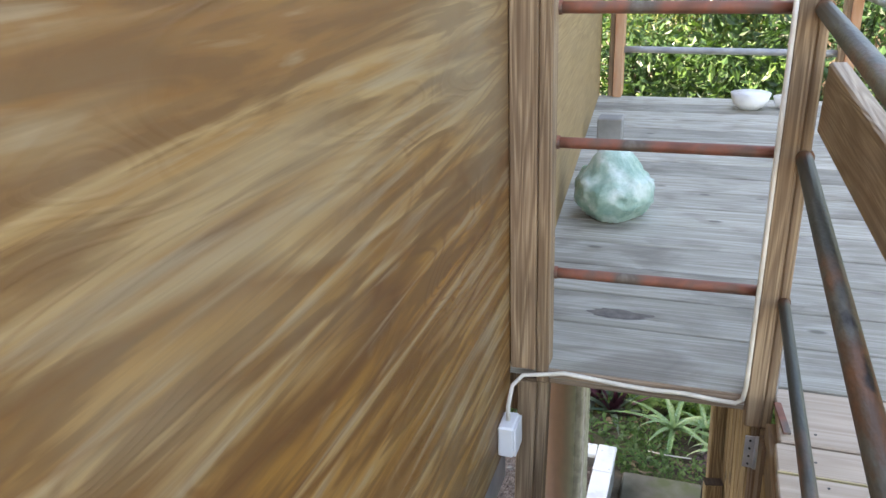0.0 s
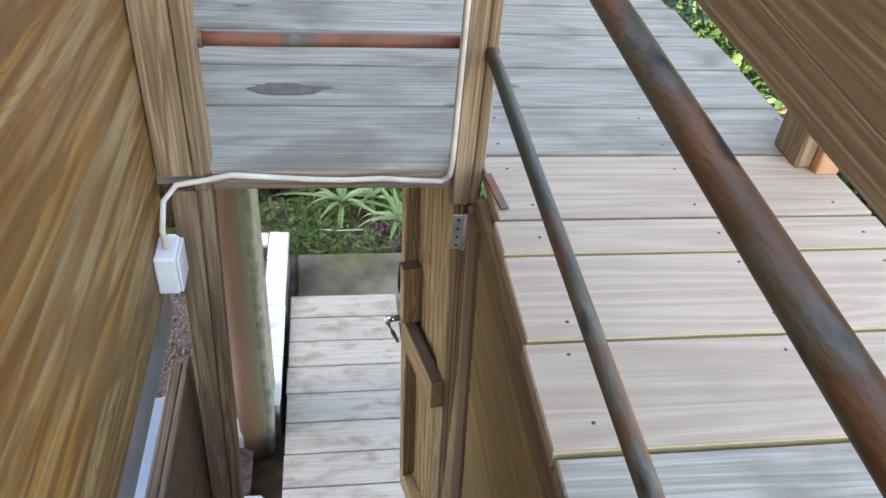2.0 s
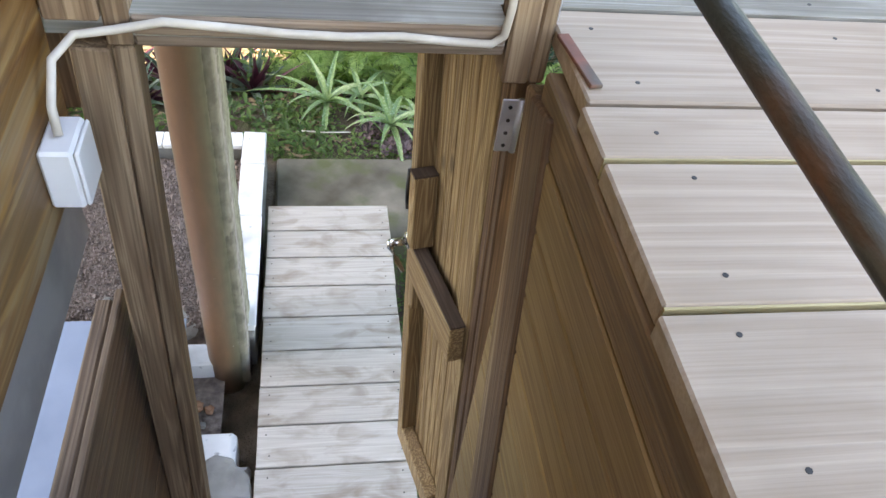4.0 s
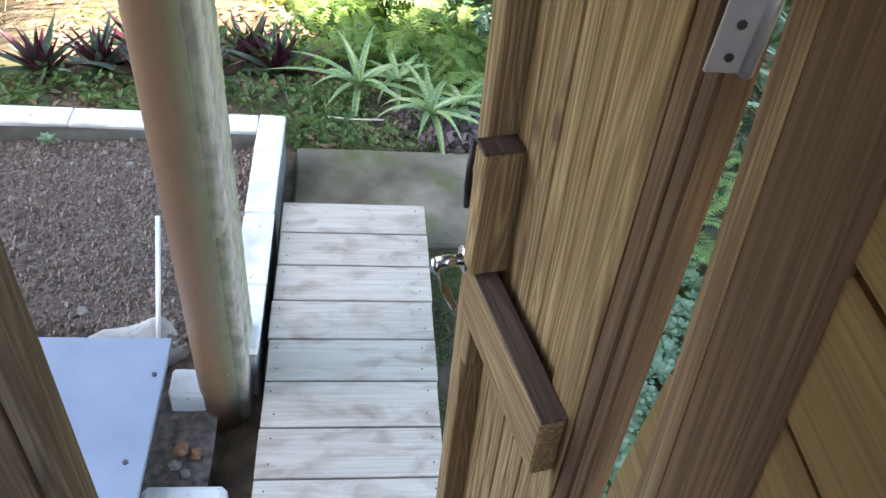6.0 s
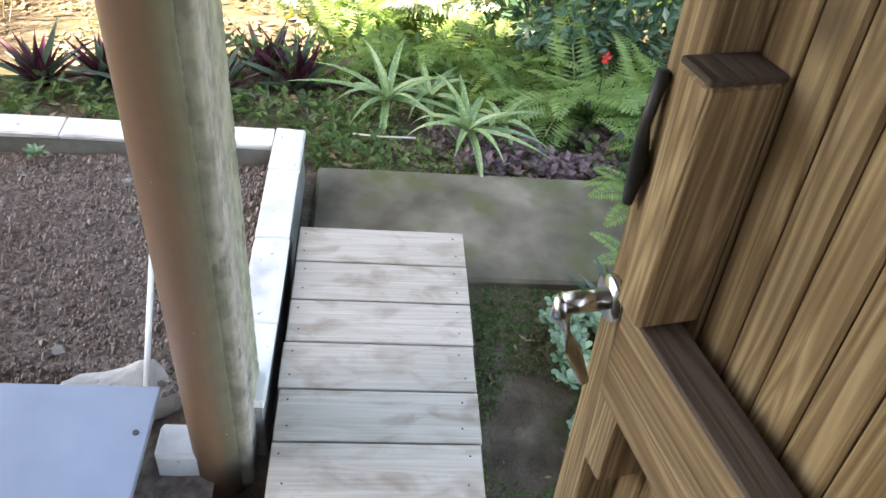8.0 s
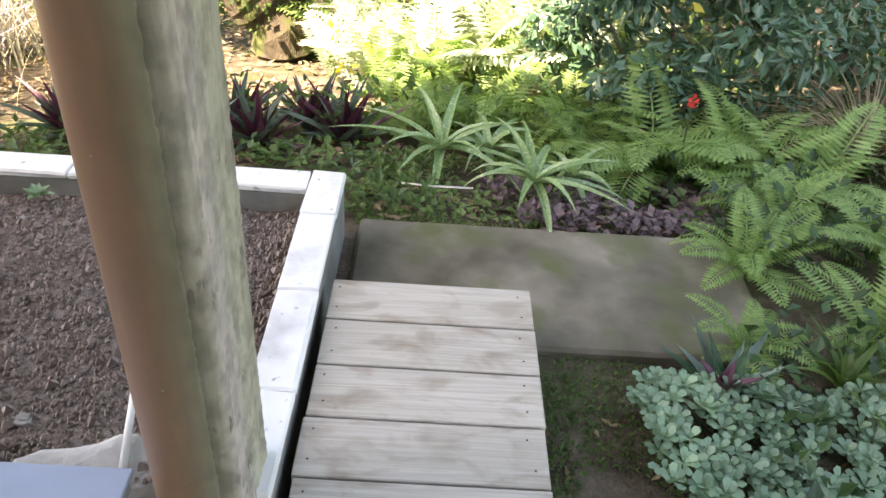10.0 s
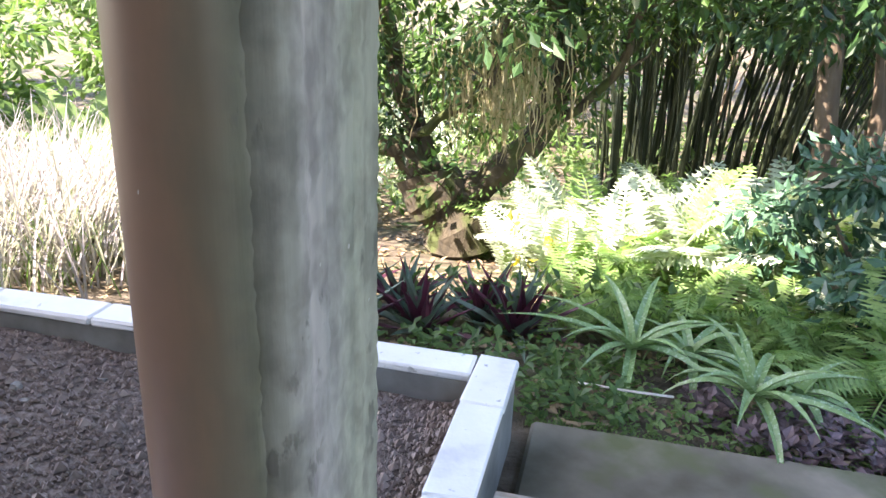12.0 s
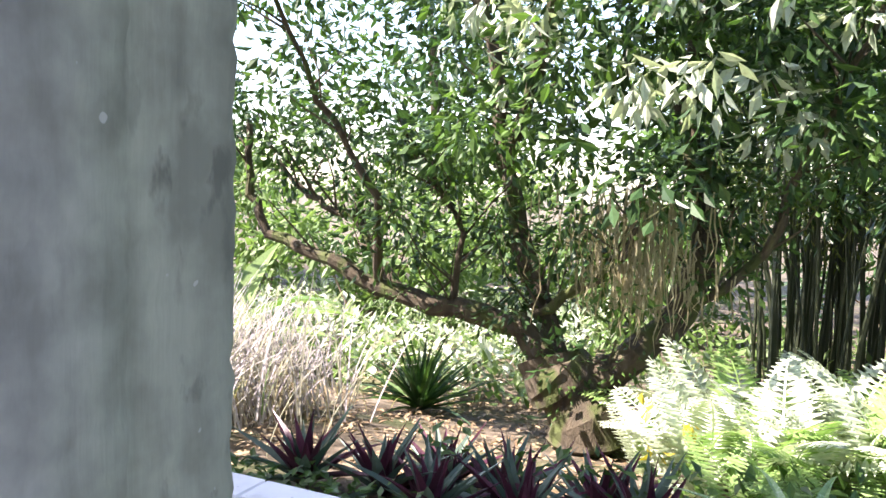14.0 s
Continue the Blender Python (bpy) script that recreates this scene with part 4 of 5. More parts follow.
rng = random.Random(77)
for k, (x, y, s, n) in enumerate(((1.42, 0.42, 0.36, 12), (1.66, 0.75, 0.40, 12), (1.95, 0.45, 0.45, 11), (1.28, -0.02, 0.30, 8), (1.75, 0.05, 0.42, 10), (1.95, -0.35, 0.4, 9))):
    fern(x, y, s, n, 100 + k, "light green lacy fern overhanging the damp slab")
for k, (x, y, s, n) in enumerate(((1.30, 1.35, 0.62, 11), (1.62, 1.25, 0.6, 11), (1.95, 1.1, 0.55, 10), (1.0, 1.42, 0.42, 9), (0.72, 1.42, 0.42, 10), (0.42, 1.62, 0.5, 11), (0.15, 1.85, 0.5, 11), (0.62, 1.8, 0.6, 12), (0.95, 1.75, 0.6, 11))):
    fern(x, y, s, n, 130 + k)
# ferns in the sun patch, their brightness painted into the frond colour
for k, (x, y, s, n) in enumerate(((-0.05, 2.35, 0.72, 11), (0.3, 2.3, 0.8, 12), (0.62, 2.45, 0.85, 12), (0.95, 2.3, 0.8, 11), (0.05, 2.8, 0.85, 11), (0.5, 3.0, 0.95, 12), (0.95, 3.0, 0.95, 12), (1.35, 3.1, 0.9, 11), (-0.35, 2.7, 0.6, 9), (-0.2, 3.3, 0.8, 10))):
    fern(x, y, s * 0.95, n, 160 + k, "garden fern with tall fronds, sunlight painted into their whitish colour", SUNLIT_FRONDS + FRONDS[:1], lift=0.45)


def scatter_leaves(name, region, n, length, width, material, label, category, seed, lift=(0.0, 0.03), tilt=0.8, kind="stuff", zf=None, keep=None):
    r = random.Random(seed)
    s = Soup()
    for _ in range(n):
        x, y = r.uniform(region[0], region[1]), r.uniform(region[2], region[3])
        if keep and not keep(x, y):
            continue
        if noise.noise(Vector((x * 3.1, y * 3.1, seed))) < -0.12:
            continue
        z = (zf(x, y) if zf else ground_z(x, y)) + r.uniform(*lift)
        az, el = r.uniform(0, 6.283), r.uniform(-0.2, tilt)
        d = Vector((math.cos(az) * math.cos(el), math.sin(az) * math.cos(el), math.sin(el)))
        sd = Vector((-math.sin(az), math.cos(az), r.uniform(-0.4, 0.4))).normalized()
        sc = r.uniform(0.6, 1.3)
        s.leaf(Vector((x, y, z)), d, sd, length * sc, width * sc, r.uniform(0.05, 0.3))
    ob = link_mesh(name, s.mesh(name), material, kind=kind)
    return tagged(ob, label, category)


off_slab = lambda x, y: not (0.0 < x < 1.38 and -0.07 < y < 0.59) and not (-0.14 < x < 0.60 and y < 0.52) and not (x < -0.02 and y < 0.53)
scatter_leaves("plum_groundcover", (0.5, 1.8, 0.60, 1.10), 2600, 0.045, 0.030, L_PLUM, "low plum-coloured groundcover along the slab", "groundcover", 3, (0.0, 0.06))
scatter_leaves("green_groundcover", (-0.02, 1.0, 0.60, 1.3), 1500, 0.030, 0.022, L_LIGHT, "low light green groundcover along the slab", "groundcover", 4, (0.0, 0.06))
scatter_leaves("green_groundcover", (-1.6, 0.3, 0.60, 1.3), 1800, 0.05, 0.028, L_MID, "leafy green groundcover between bed wall and oyster plants", "groundcover", 5, (0.0, 0.10))
scatter_leaves("green_groundcover", (1.0, 2.2, 0.6, 1.6), 1500, 0.045, 0.03, L_MID, "leafy green groundcover under the ferns", "groundcover", 6, (0.0, 0.10))
scatter_leaves("green_groundcover", (-1.0, 2.6, 1.4, 4.5), 6000, 0.07, 0.035, L_MID, "tangled green undergrowth in the middle of the garden", "undergrowth", 7, (0.0, 0.28), 1.2, keep=lambda x, y: not (-1.4 < x < -0.2 and 1.8 < y < 3.7))
scatter_leaves("green_groundcover", (-6.0, 3.5, 4.2, 9.0), 9000, 0.13, 0.055, L_LIGHT, "bright low planting at the back of the garden", "undergrowth", 17, (0.0, 0.35), 1.2)
# bright sun on the far planting, painted as whitish leaves
scatter_leaves("pale_groundcover", (-6.0, -1.6, 4.6, 9.0), 5000, 0.15, 0.06, L_SUNLIT, "planting at the back of the garden, sunlight painted into its colour", "undergrowth", 18, (0.0, 0.4), 1.2)
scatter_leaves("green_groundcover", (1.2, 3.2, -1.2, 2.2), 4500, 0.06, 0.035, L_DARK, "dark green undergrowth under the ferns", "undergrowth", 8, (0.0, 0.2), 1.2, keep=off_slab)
scatter_leaves("leaf_litter", (-3.6, 1.5, 0.6, 5.0), 7000, 0.06, 0.03, DRY, "dry brown leaf litter over the garden earth", "leaf litter", 9, (0.0, 0.02), 0.35, keep=off_slab)
scatter_leaves("leaf_litter", (0.60, 2.0, -1.6, 1.0), 500, 0.035, 0.012, DRY, "scattered dry leaves and twigs on damp earth", "leaf litter", 10, (0.0, 0.01), 0.2, keep=off_slab)
scatter_leaves("moss_tufts", (0.60, 1.3, -1.6, -0.08), 9000, 0.018, 0.008, L_MID, "mossy green tufts on the damp earth by the walkway", "moss", 11, (0.0, 0.008), 1.3)
scatter_leaves("moss_tufts", (0.0, 1.4, 0.585, 0.70), 2200, 0.016, 0.007, L_LIGHT, "mossy green strip along the edge of the slab", "moss", 12, (0.0, 0.012), 1.3)


def rosettes(name, region, n, material, label, seed, leaf_l, height):
    r = random.Random(seed)
    s = Soup()
    for _ in range(n):
        x, y = r.uniform(region[0], region[1]), r.uniform(region[2], region[3])
        edge = noise.noise(Vector((x * 2.5, y * 2.5, 5)))
        if edge < -0.42:
            continue
        z = ground_z(x, y) + height * (0.5 + edge) + r.uniform(0, 0.05)
        tx, ty = r.uniform(-0.3, 0.3), r.uniform(-0.3, 0.3)
        for k in range(9):
            az = k * 2.399 + r.uniform(-0.2, 0.2)
            el = 0.15 + 0.12 * k
            d = Vector((math.cos(az) * math.cos(el) + tx, math.sin(az) * math.cos(el) + ty, math.sin(el))).normalized()
            sd = Vector((-math.sin(az), math.cos(az), 0))
            L = leaf_l * r.uniform(0.8, 1.15)
            a = Vector((x, y, z))
            up = d.cross(sd) * 0.12 * L
            s.quad(a, a + d * L * 0.5 + sd * L * 0.2, a + d * L * 0.85 + sd * L * 0.27 - up, a + d * L - up * 1.5, a + d * L * 0.85 - sd * L * 0.27 - up, a + d * L * 0.5 - sd * L * 0.2)
    ob = link_mesh(name, s.mesh(name), material, kind="stuff")
    return tagged(ob, label, "groundcover")


rosettes("succulent_groundcover", (0.88, 1.75, -1.25, -0.22), 640, L_SEDUM, "pale blue-green succulent rosettes spreading beside the walkway", 6, 0.040, 0.11)


def clump(s, c, rad, n, r, length, width, droop=0.3):
    for _ in range(n):
        d = Vector((r.gauss(0, 1), r.gauss(0, 1), r.gauss(0, 1))).normalized()
        p = Vector(c) + Vector((d.x * rad[0], d.y * rad[1], d.z * rad[2])) * (r.random() ** 0.45)
        q = (d + Vector((r.uniform(-0.8, 0.8), r.uniform(-0.8, 0.8), -droop + r.uniform(-0.6, 0.5)))).normalized()
        sd = q.cross(Vector((r.uniform(-1, 1), r.uniform(-1, 1), 1))).normalized()
        sc = r.uniform(0.6, 1.25)
        s.leaf(p, q, sd, length * sc, width * sc, 0.2)


def bush(name, at, blobs, material, label, category, seed, length, width, stems=5, bark=None, extra=None):
    """blobs: (x, y, z, rx, ry, rz, leaves) from the bush's base."""
    r = random.Random(seed)
    root = thing(name, at, label, category)
    s = Soup()
    st = []
    for bx, by, bz, rx, ry, rz, n in blobs:
        for k in range(7):
            c = (bx + r.uniform(-0.7, 0.7) * rx, by + r.uniform(-0.7, 0.7) * ry, bz + r.uniform(-0.7, 0.7) * rz)
            clump(s, c, (rx * 0.5, ry * 0.5, rz * 0.5), n // 7, r, length, width)
        st.append(tube([(r.uniform(-0.05, 0.05), r.uniform(-0.05, 0.05), -0.05), (bx * 0.4 + r.uniform(-0.05, 0.05), by * 0.4, bz * 0.55), (bx, by, bz)], [0.022, 0.015, 0.006], 6))
    part("branchwork", joined(st), bark or PALE_BARK, root, kind="stuff")
    link_mesh("foliage", s.mesh("foliage"), material, root, kind="stuff")
    return root


bush("shrub", (1.45, 2.05, ground_z(1.45, 2.05)), [(-0.5, 0.1, 0.45, 0.3, 0.3, 0.25, 320), (0.3, -0.4, 0.55, 0.35, 0.25, 0.3, 380), (-0.35, 0, 0.65, 0.35, 0.3, 0.3, 420), (0, 0.1, 0.85, 0.4, 0.35, 0.3, 520), (0.4, 0, 0.7, 0.35, 0.35, 0.35, 420), (0.0, -0.2, 0.5, 0.4, 0.3, 0.25, 380), (0.75, 0.1, 0.6, 0.35, 0.35, 0.35, 380), (-0.15, -0.35, 0.40, 0.3, 0.2, 0.2, 250)], L_BLUE, "glossy dark green broad-leaved shrub behind the ferns", "shrub", 5, 0.085, 0.04)
bush("shrub", (2.6, 2.6, ground_z(2.6, 2.6)), [(0, 0, 0.8, 0.6, 0.5, 0.5, 900), (0.5, 0.3, 1.4, 0.6, 0.5, 0.6, 900), (-0.3, 0.2, 1.3, 0.5, 0.4, 0.4, 500)], L_BLUE, "dense dark green shrub at the side of the garden", "shrub", 6, 0.085, 0.045)
fl = thing("flower", (1.33, 1.14, 0.13), "small red flower above the fern fronds", "flower")
s = Soup()
clump(s, (0, 0, 0), (0.012, 0.012, 0.012), 26, random.Random(2), 0.022, 0.016)
link_mesh("petals", s.mesh("petals"), RED_FLOWER, fl, kind="stuff")
part("stem", tube([(0, 0, 0), (0.02, 0.03, -0.2), (0.05, 0.06, -0.42)], 0.003, 6), CULM, fl)
for k, (x, y, z) in enumerate(((1.42, 1.75, 0.35), (-0.3, 2.25, -0.1), (-0.1, 2.2, -0.12), (-0.22, 2.15, -0.25))):
    s = Soup()
    clump(s, (0, 0, 0), (0.03, 0.03, 0.02), 5, random.Random(40 + k), 0.06, 0.04)
    ob = link_mesh("yellow_leaves", s.mesh("yellow_leaves"), L_YELLOW)
    ob.location = (x, y, z)
    tagged(ob, "cluster of yellowed leaves among the green", "leaves")


# ---- the old tree ----
def limb(points, r0, r1, wob, seed, sides=10):
    r = random.Random(seed)
    pts = []
    for a, b2 in zip(points, points[1:]):
        for k in range(4):
            p = Vector(a).lerp(Vector(b2), k / 4)
            pts.append(p + Vector([r.uniform(-wob, wob) for _ in range(3)]))
    pts.append(Vector(points[-1]))
    n = len(pts)
    return tube(pts, [(r0 + (r1 - r0) * (i / (n - 1)) ** 0.8) * r.uniform(0.85, 1.15) for i in range(n)], sides)


TY = 3.4
tree = thing("old_tree", (-0.77, TY, -0.86), "gnarled mossy old tree with low spreading limbs and small leaves", "tree")
T = lambda *q: [(x + 0.77, y - TY, z + 0.86) for x, y, z in q]
part("trunk", limb(T((-0.72, 3.4, -0.95), (-0.80, 3.42, -0.6), (-0.95, 3.4, -0.32), (-1.05, 3.4, -0.2)), 0.27, 0.19, 0.03, 1, 14), BARK, tree)
main_limbs = [
    (T((-0.98, 3.4, -0.3), (-1.25, 3.4, -0.03), (-1.7, 3.4, 0.036), (-2.2, 3.35, 0.126), (-2.55, 3.3, 0.294), (-3.05, 3.3, 0.44), (-3.21, 3.3, 0.71), (-3.23, 3.3, 1.2)), 0.10, 0.022),
    (T((-2.1, 3.4, 0.11), (-2.46, 3.5, 0.55), (-2.72, 3.5, 0.65), (-3.0, 3.6, 0.72), (-3.4, 3.7, 1.1)), 0.04, 0.012),
    (T((-0.88, 3.42, -0.4), (-0.64, 3.45, -0.21), (-0.31, 3.5, 0.13), (-0.22, 3.5, 0.46), (-0.24, 3.5, 0.77), (-0.37, 3.5, 1.3), (-0.3, 3.5, 2.0)), 0.13, 0.04),
    (T((-1.05, 3.4, -0.25), (-1.14, 3.4, 0.05), (-0.77, 3.3, 0.32), (-0.58, 3.2, 0.5), (-0.5, 3.1, 0.9)), 0.05, 0.015),
    (T((-1.0, 3.45, -0.3), (-1.3, 3.6, 0.4), (-1.5, 3.7, 1.0), (-1.6, 3.6, 1.8), (-1.9, 3.4, 2.6)), 0.09, 0.03),
    (T((-1.5, 3.7, 0.9), (-1.1, 3.2, 1.7), (-0.7, 2.5, 2.4), (-0.6, 1.9, 2.8)), 0.05, 0.015),
    (T((-1.7, 3.4, 0.04), (-1.65, 3.4, 0.5), (-1.9, 3.3, 1.0)), 0.03, 0.01),
    (T((-0.31, 3.5, 0.13), (0.1, 3.4, 0.5), (0.3, 3.1, 1.1), (0.5, 2.6, 1.6)), 0.04, 0.012),
    (T((-2.2, 3.35, 0.13), (-2.1, 3.1, 0.7), (-2.4, 2.9, 1.3), (-2.5, 2.4, 2.0)), 0.035, 0.012),
]
for k, (pts, r0, r1) in enumerate(main_limbs):
    part("limb", limb(pts, r0, r1, 0.02, 10 + k), BARK, tree)
r = random.Random(88)
tw, dark, lite = [], Soup(), Soup()
for k in range(150):
    pts, r0, r1 = main_limbs[r.randrange(len(main_limbs))]
    j = r.randrange(1, len(pts))
    p = Vector(pts[j - 1]).lerp(Vector(pts[j]), r.random())
    q = p + Vector((r.uniform(-0.35, 0.35), r.uniform(-0.35, 0.3), r.uniform(0.05, 0.5)))
    tw.append(tube([p, p.lerp(q, 0.5) + Vector((r.uniform(-0.06, 0.06), 0, r.uniform(-0.04, 0.04))), q], [0.009, 0.006, 0.003], 5, False))
    if q.z > 0.95 or r.random() < 0.25:
        clump(dark if r.random() < 0.6 else lite, q, (0.22, 0.22, 0.18), 42, r, 0.075, 0.036)
for k in range(150):
    x, y, z = r.uniform(-4.2, 1.0), r.uniform(2.4, 4.8), r.uniform(0.9, 4.6)
    if abs(x + 1.5) / 3 + abs(z - 2.6) / 3.2 > 1.2:
        continue
    clump(dark if r.random() < 0.55 else lite, (x + 0.77, y - TY, z + 0.86), (0.38, 0.38, 0.28), 80, r, 0.10, 0.048)
# overhanging leafy branch nearer the house
for k in range(34):
    x, y, z = r.uniform(-1.0, 2.1), r.uniform(2.6, 3.4), r.uniform(1.15, 2.3)
    clump(lite if r.random() < 0.55 else dark, (x + 0.77, y - TY, z + 0.86), (0.25, 0.25, 0.16), 42, r, 0.10, 0.036, 0.6)
# outer leaves catching the sun; that light is painted as whitish leaf colour
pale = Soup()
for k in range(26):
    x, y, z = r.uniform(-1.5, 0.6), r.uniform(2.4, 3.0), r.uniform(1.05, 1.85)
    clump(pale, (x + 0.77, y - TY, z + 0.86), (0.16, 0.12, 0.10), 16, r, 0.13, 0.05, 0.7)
for k in range(60):
    x, y, z = r.uniform(-0.6, 2.4), r.uniform(2.8, 3.8), r.uniform(0.8, 2.6)
    clump(dark, (x + 0.77, y - TY, z + 0.86), (0.3, 0.3, 0.25), 60, r, 0.11, 0.05, 0.5)
link_mesh("outer_leaves", pale.mesh("outer_leaves"), L_SUNLIT, tree, "outer leaves with sunlight painted into their whitish colour", kind="stuff")
part("twig_mass", joined(tw), BARK, tree, kind="stuff")
link_mesh("crown", dark.mesh("crown"), L_DARK, tree, kind="stuff")
link_mesh("crown", lite.mesh("crown"), L_MID, tree, kind="stuff")
# moss and small leaves on the trunk
s = Soup()
for k in range(1400):
    pts, r0, r1 = main_limbs[r.choice((0, 2, 4))] if r.random() < 0.6 else (T((-0.72, 3.4, -0.95), (-0.80, 3.42, -0.6), (-0.98, 3.4, -0.25)), 0.19, 0.15)
    j = r.randrange(1, min(len(pts), 4))
    p = Vector(pts[j - 1]).lerp(Vector(pts[j]), r.random())
    d = Vector((r.gauss(0, 1), r.gauss(0, 1) - 0.6, r.gauss(0, 1))).normalized()
    s.leaf(p + d * (r0 + 0.01), (d + Vector((0, 0, -0.5))).normalized(), d.cross(Vector((0.1, 0.2, 1))).normalized(), 0.05, 0.02, 0.2)
link_mesh("ivy", s.mesh("ivy"), L_MID, tree, "small green leaves creeping up the bark", kind="stuff")
# hanging yellowish strands
s = Soup()
for k in range(420):
    x, y, z = -0.55 + r.gauss(0, 0.2), 3.3 + r.uniform(-0.2, 0.2), r.uniform(0.3, 0.85)
    ln = r.uniform(0.12, 0.4)
    pts = [Vector((x + 0.77 + r.uniform(-0.01, 0.01) * i, y - TY, z + 0.86 - ln * i / 4)) for i in range(5)]
    s.strap(pts, [0.008, 0.009, 0.008, 0.006, 0.002], Vector((1, 0, 0)), 0.1)
link_mesh("hanging_moss", s.mesh("hanging_moss"), L_STRAW, tree, "yellowish strands hanging from the limb", kind="stuff")

# ---- bamboo ----
bam = thing("bamboo_clump", (0.9, 6.4, -0.85), "dense clump of tall dark green bamboo canes", "bamboo")
r = random.Random(9)
leaves = Soup()
for k in range(120):
    bx, by = r.uniform(-0.95, 1.25), r.uniform(-0.5, 0.6)
    lean = bx * 0.70 + r.uniform(-0.35, 0.75)
    lean_y = r.uniform(-0.12, 0.12)
    h = r.uniform(3.8, 6.0)
    rad = r.uniform(0.012, 0.029)
    pts = [(bx + lean * (z / 3) ** 1.5 + 0.05 * z * r.uniform(-0.3, 0.3), by + lean_y * z, z) for z in [h * i / 9 - 0.05 for i in range(10)] if z >= -0.06]
    pts = [(x if isinstance(x, float) else bx, y2, z2) for x, y2, z2 in [(complex(a).real, b2, c) for a, b2, c in pts]]
    part("cane", tube(pts, [rad * (1 - 0.06 * i) for i in range(len(pts))], 6), CULM, bam)
    for z in range(6):
        t = r.uniform(0.35, 1.0)
        p = pts[min(int(t * (len(pts) - 1)), len(pts) - 1)]
        clump(leaves, p, (0.4, 0.35, 0.3), 34, r, 0.13, 0.017, 0.5)
link_mesh("foliage", leaves.mesh("foliage"), L_BAMBOO, bam, kind="stuff")
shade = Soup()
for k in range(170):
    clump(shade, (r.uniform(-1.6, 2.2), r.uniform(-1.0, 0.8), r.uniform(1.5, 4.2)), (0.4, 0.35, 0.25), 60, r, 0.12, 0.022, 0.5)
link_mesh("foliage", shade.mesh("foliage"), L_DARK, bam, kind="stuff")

for k, (x, y, rad, lean) in enumerate(((1.80, 5.0, 0.115, -0.30), (2.16, 5.1, 0.085, -0.22), (3.6, 5.6, 0.12, 0.2))):
    t = thing("tree", (x, y, ground_z(x, y)), "slender pale-barked tree with dark leafy crown", "tree", "slender trees beside the bamboo")
    part("trunk", limb([(0, 0, -0.1), (lean * 0.4, 0, 1.2), (lean, 0.1, 2.6), (lean * 1.3, 0.2, 4.6)], rad, rad * 0.5, 0.012, 60 + k, 12), PALE_BARK, t)
    s = Soup()
    rr = random.Random(70 + k)
    for j in range(60):
        clump(s, (lean + rr.uniform(-1.6, 1.6), rr.uniform(-1.2, 1.2), rr.uniform(1.7, 4.8)), (0.4, 0.4, 0.3), 70, rr, 0.11, 0.045)
    link_mesh("crown", s.mesh("crown"), L_DARK, t, kind="stuff")


# ---- grasses and far planting ----
def grass_tuft(x, y, n, h, material, label, seed, spread=0.25, w=0.008):
    r = random.Random(seed)
    s = Soup()
    z0 = ground_z(x, y)
    for _ in range(n):
        px, py, az = x + r.gauss(0, spread), y + r.gauss(0, spread), r.uniform(0, 6.283)
        pts = arc((px, py, z0), az, r.uniform(1.0, 1.5), h * r.uniform(0.5, 1.1), r.uniform(0.2, 1.3), 5)
        s.strap(pts, [w, w, w * 0.9, w * 0.7, w * 0.5, 0.001], Vector((-math.sin(az), math.cos(az), 0)), 0.15)
    ob = link_mesh("grass_clump", s.mesh("grass_clump"), material, kind="stuff")
    return tagged(ob, label, "ornamental grass")


for k, (x, y) in enumerate(((-2.6, 1.5), (-3.1, 1.9), (-3.7, 1.7), (-3.0, 2.2), (-3.4, 2.6), (-2.7, 2.7), (-4.3, 2.4))):
    grass_tuft(x, y, 420, 0.8, L_PLUME, "pale flowering plumes of ornamental grass behind the bed", 230 + k, 0.28, 0.012)
    grass_tuft(x, y, 220, 0.45, L_STRAW if k % 2 else L_LIGHT, "tall sunlit straw-coloured ornamental grass behind the bed", 200 + k)
r = random.Random(5)
far = [(-4.5, 7.0, 1.3), (-6.0, 5.0, 1.6), (-7.0, 8.5, 2.2), (-3.2, 9.0, 1.7), (-9.5, 6.5, 2.4), (-1.4, 8.8, 1.5), (-6.2, 2.5, 1.5), (-8.5, 3.0, 2.0), (-5.2, 10.5, 2.6), (4.5, 7.5, 2.2), (3.0, 8.5, 2.4), (5.5, 4.5, 2.2), (4.2, 3.2, 1.8), (-1.5, 11.5, 2.6), (1.5, 10.5, 2.8), (4.5, 11.0, 3.2), (5.5, 1.0, 1.6), (4.8, -1.0, 1.3), (3.8, 0.8, 1.1)]
for k, (x, y, h) in enumerate(far):
    # bushes on the sunny left get lighter leaves, sunlight put into their colour
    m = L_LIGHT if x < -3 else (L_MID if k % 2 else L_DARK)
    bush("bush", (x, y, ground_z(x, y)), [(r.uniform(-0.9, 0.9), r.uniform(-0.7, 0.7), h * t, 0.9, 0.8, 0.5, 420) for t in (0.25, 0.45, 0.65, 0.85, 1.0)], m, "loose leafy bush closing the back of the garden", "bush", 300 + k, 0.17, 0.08)
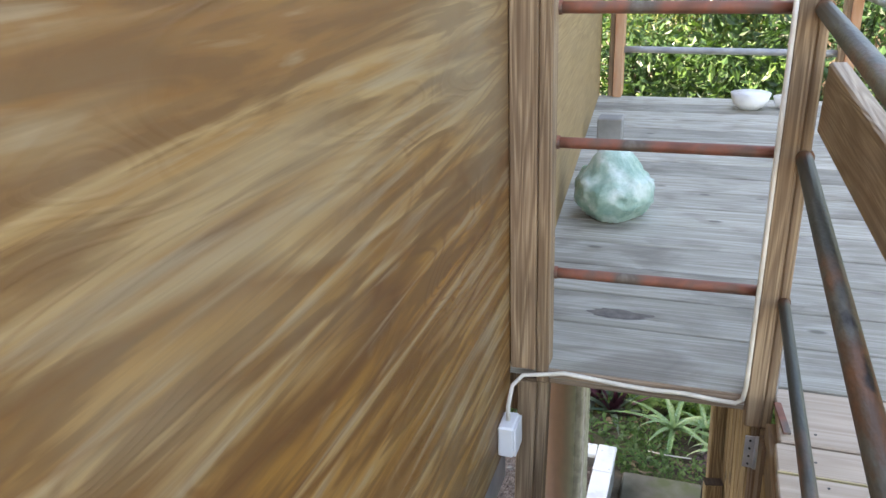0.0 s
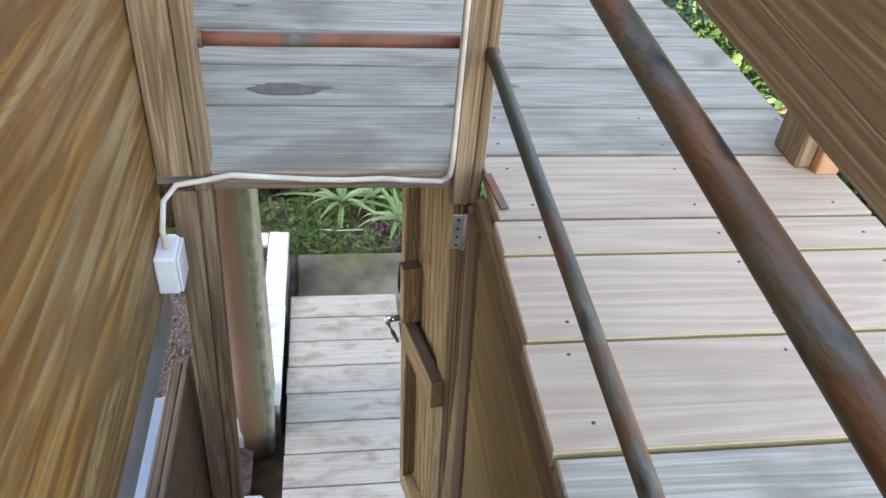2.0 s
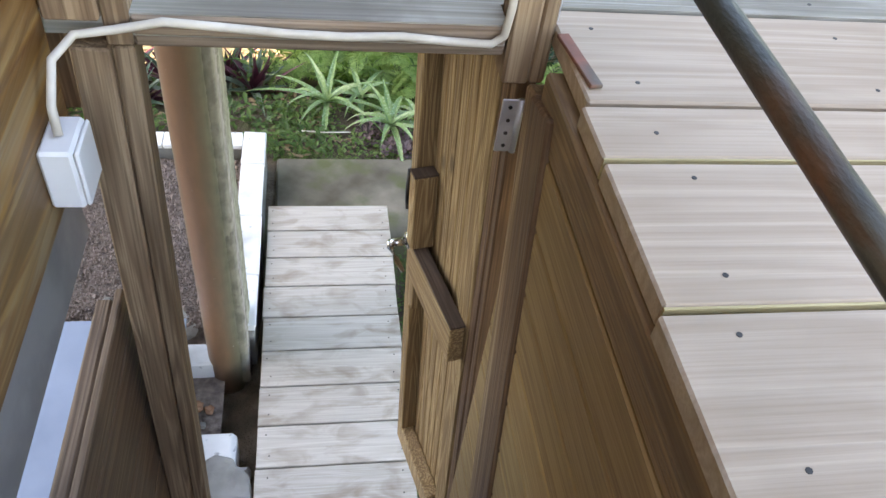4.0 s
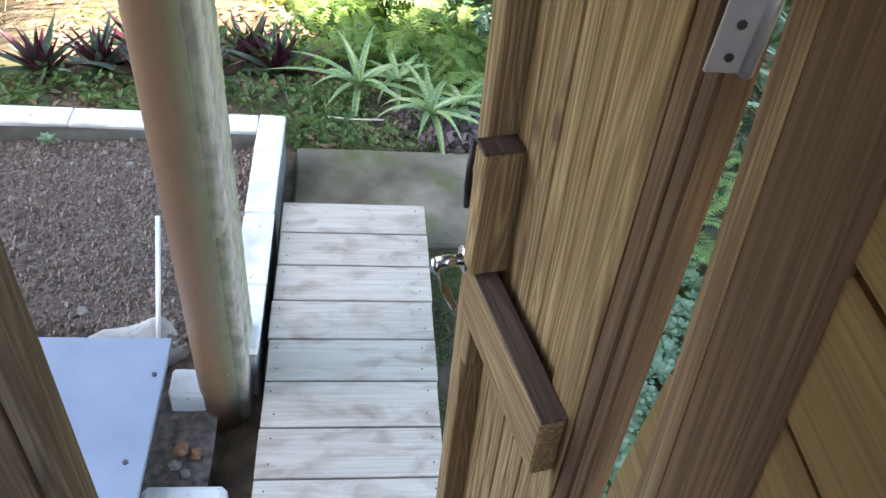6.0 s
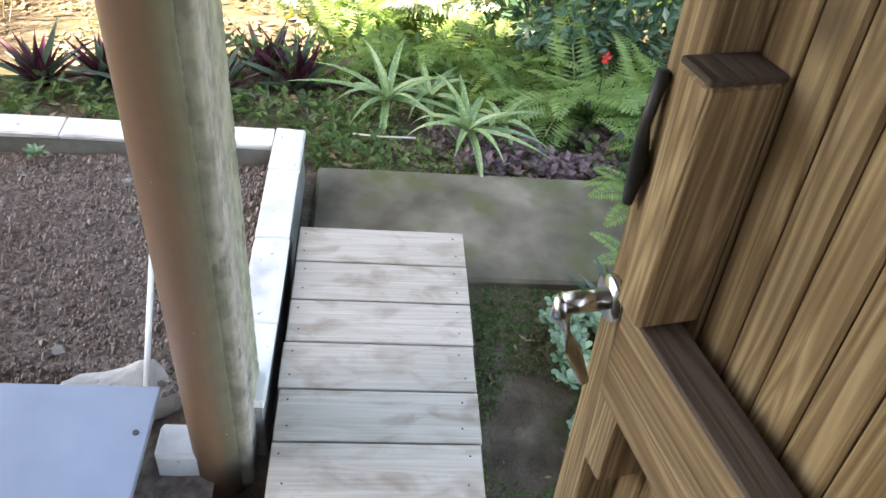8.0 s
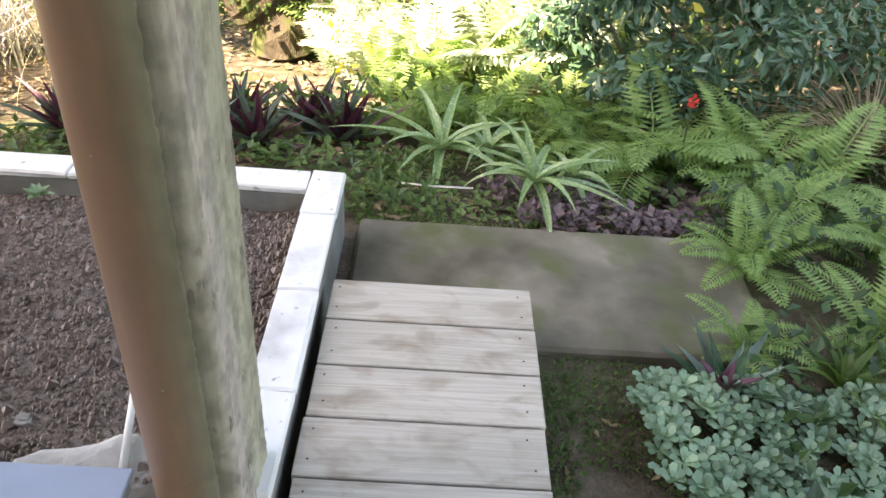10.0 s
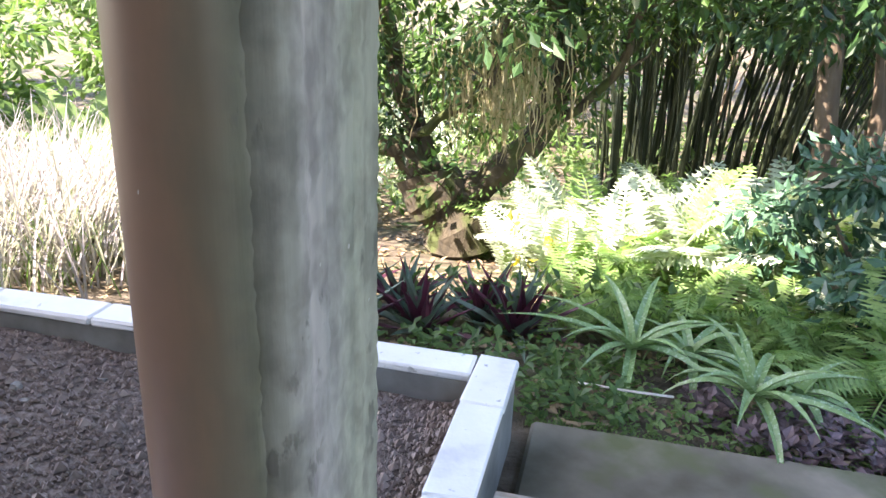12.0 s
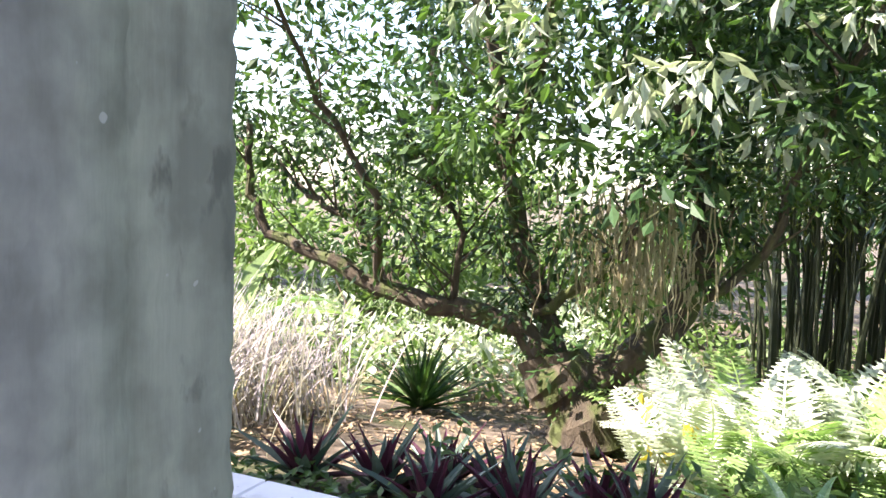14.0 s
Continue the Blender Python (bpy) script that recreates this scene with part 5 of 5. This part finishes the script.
for k, (x, y, h) in enumerate(((-6.5, 13, 6), (-1.5, 15, 7), (4, 15, 7), (9, 10, 7), (-11, 9, 6), (9, 3, 6), (10, -3, 6))):
    t = thing("tree", (x, y, ground_z(x, y)), "large leafy tree far behind the garden", "tree")
    part("trunk", limb([(0, 0, -0.1), (0.1, 0, h * 0.4), (0, 0.1, h * 0.8)], 0.22, 0.08, 0.04, 90 + k, 10), BARK, t)
    s = Soup()
    rr = random.Random(95 + k)
    for j in range(60):
        clump(s, (rr.gauss(0, 1.3), rr.gauss(0, 1.3), h * rr.uniform(0.35, 1.05)), (0.8, 0.8, 0.5), 60, rr, 0.28, 0.13)
    link_mesh("crown", s.mesh("crown"), L_MID if k % 2 else L_DARK, t, kind="stuff")
# lawn below the deck
r = random.Random(14)
s = Soup()
for _ in range(16000):
    x, y = r.uniform(1.45, 4.2), r.uniform(-5.0, -0.6)
    az = r.uniform(0, 6.283)
    p = Vector((x, y, ground_z(x, y)))
    s.leaf(p, Vector((math.cos(az) * 0.5, math.sin(az) * 0.5, 0.8)).normalized(), Vector((-math.sin(az), math.cos(az), 0)), r.uniform(0.03, 0.07), 0.006, 0.1)
tagged(link_mesh("lawn", s.mesh("lawn"), GRASS, kind="stuff"), "green lawn grass below the deck", "grass")
yu = blade_plant("yucca", 1.9, -0.6, 60, L_SEDUM, "grey-green spiky yucca beyond the deck edge", "yucca", 400, 0.75, 0.03, (0.1, 1.5), (0.0, 0.3), 0.9, None, 0.3, 4)
part("stem", limb([(0, 0, -1.12), (0.03, 0.0, -0.6), (0, 0, 0.02)], 0.06, 0.045, 0.01, 8), BARK, yu)
# larger clods and pebbles lying on the soil, each its own stone
rc = random.Random(91)
for k in range(46):
    cx, cy = -0.2 - 1.5 * rc.random() ** 1.2, rc.uniform(-0.7, 0.36)
    cr = rc.uniform(0.010, 0.021)
    cz = -0.03 + noise.noise(Vector((cx * 9, cy * 9, 0))) * 0.012 + noise.noise(Vector((cx * 2, cy * 2, 3))) * 0.03
    ob = stone("clod", (cx, cy, cz + cr * 0.25), (cr, cr * rc.uniform(0.7, 1.0), cr * 0.65), SOIL if k % 4 else STONE, "rounded clod of dry soil lying on the bare bed", 200 + k)
    tagged(ob, "rounded clod of dry soil lying on the bare bed", "clod", "clods on the soil bed")
# thin pale twig lying among the aloes
twig = thing("twig", (0.30, 0.78, -0.14), "long thin pale dry twig lying across the groundcover", "twig")
part("stalk", tube([(-0.16, 0.02, 0.0), (-0.02, -0.01, 0.012), (0.14, 0.0, 0.008)], 0.004, 6), CABLE, twig, smooth=True)
# crumbs of soil in the bed
r = random.Random(31)
s = Soup()
for _ in range(15000):
    x, y = -0.15 - 2.0 * r.random() ** 1.3, r.uniform(-0.75, 0.39)
    z = -0.03 + noise.noise(Vector((x * 9, y * 9, 0))) * 0.012 + noise.noise(Vector((x * 2, y * 2, 3))) * 0.03
    q = r.uniform(0.003, 0.0105) * (2.0 if r.random() < 0.05 else 1)
    c = Vector((x, y, z + q * 0.4))
    a, b2, d, e = [c + Vector([r.uniform(-1, 1) * q for _ in range(2)] + [-q * 0.6]) for _ in range(4)]
    top = c + Vector((0, 0, q))
    p4 = [c + Vector((math.cos(t) * q * r.uniform(0.7, 1.2), math.sin(t) * q * r.uniform(0.7, 1.2), r.uniform(-0.3, 0.2) * q)) for t in (0.2, 1.5, 2.9, 4.4)]
    for i in range(4):
        s.quad(p4[i], p4[(i + 1) % 4], top)
tagged(link_mesh("soil_crumbs", s.mesh("soil_crumbs"), CRUMB, kind="stuff"), "loose crumbs and pebbles of dark soil in the bed", "soil")
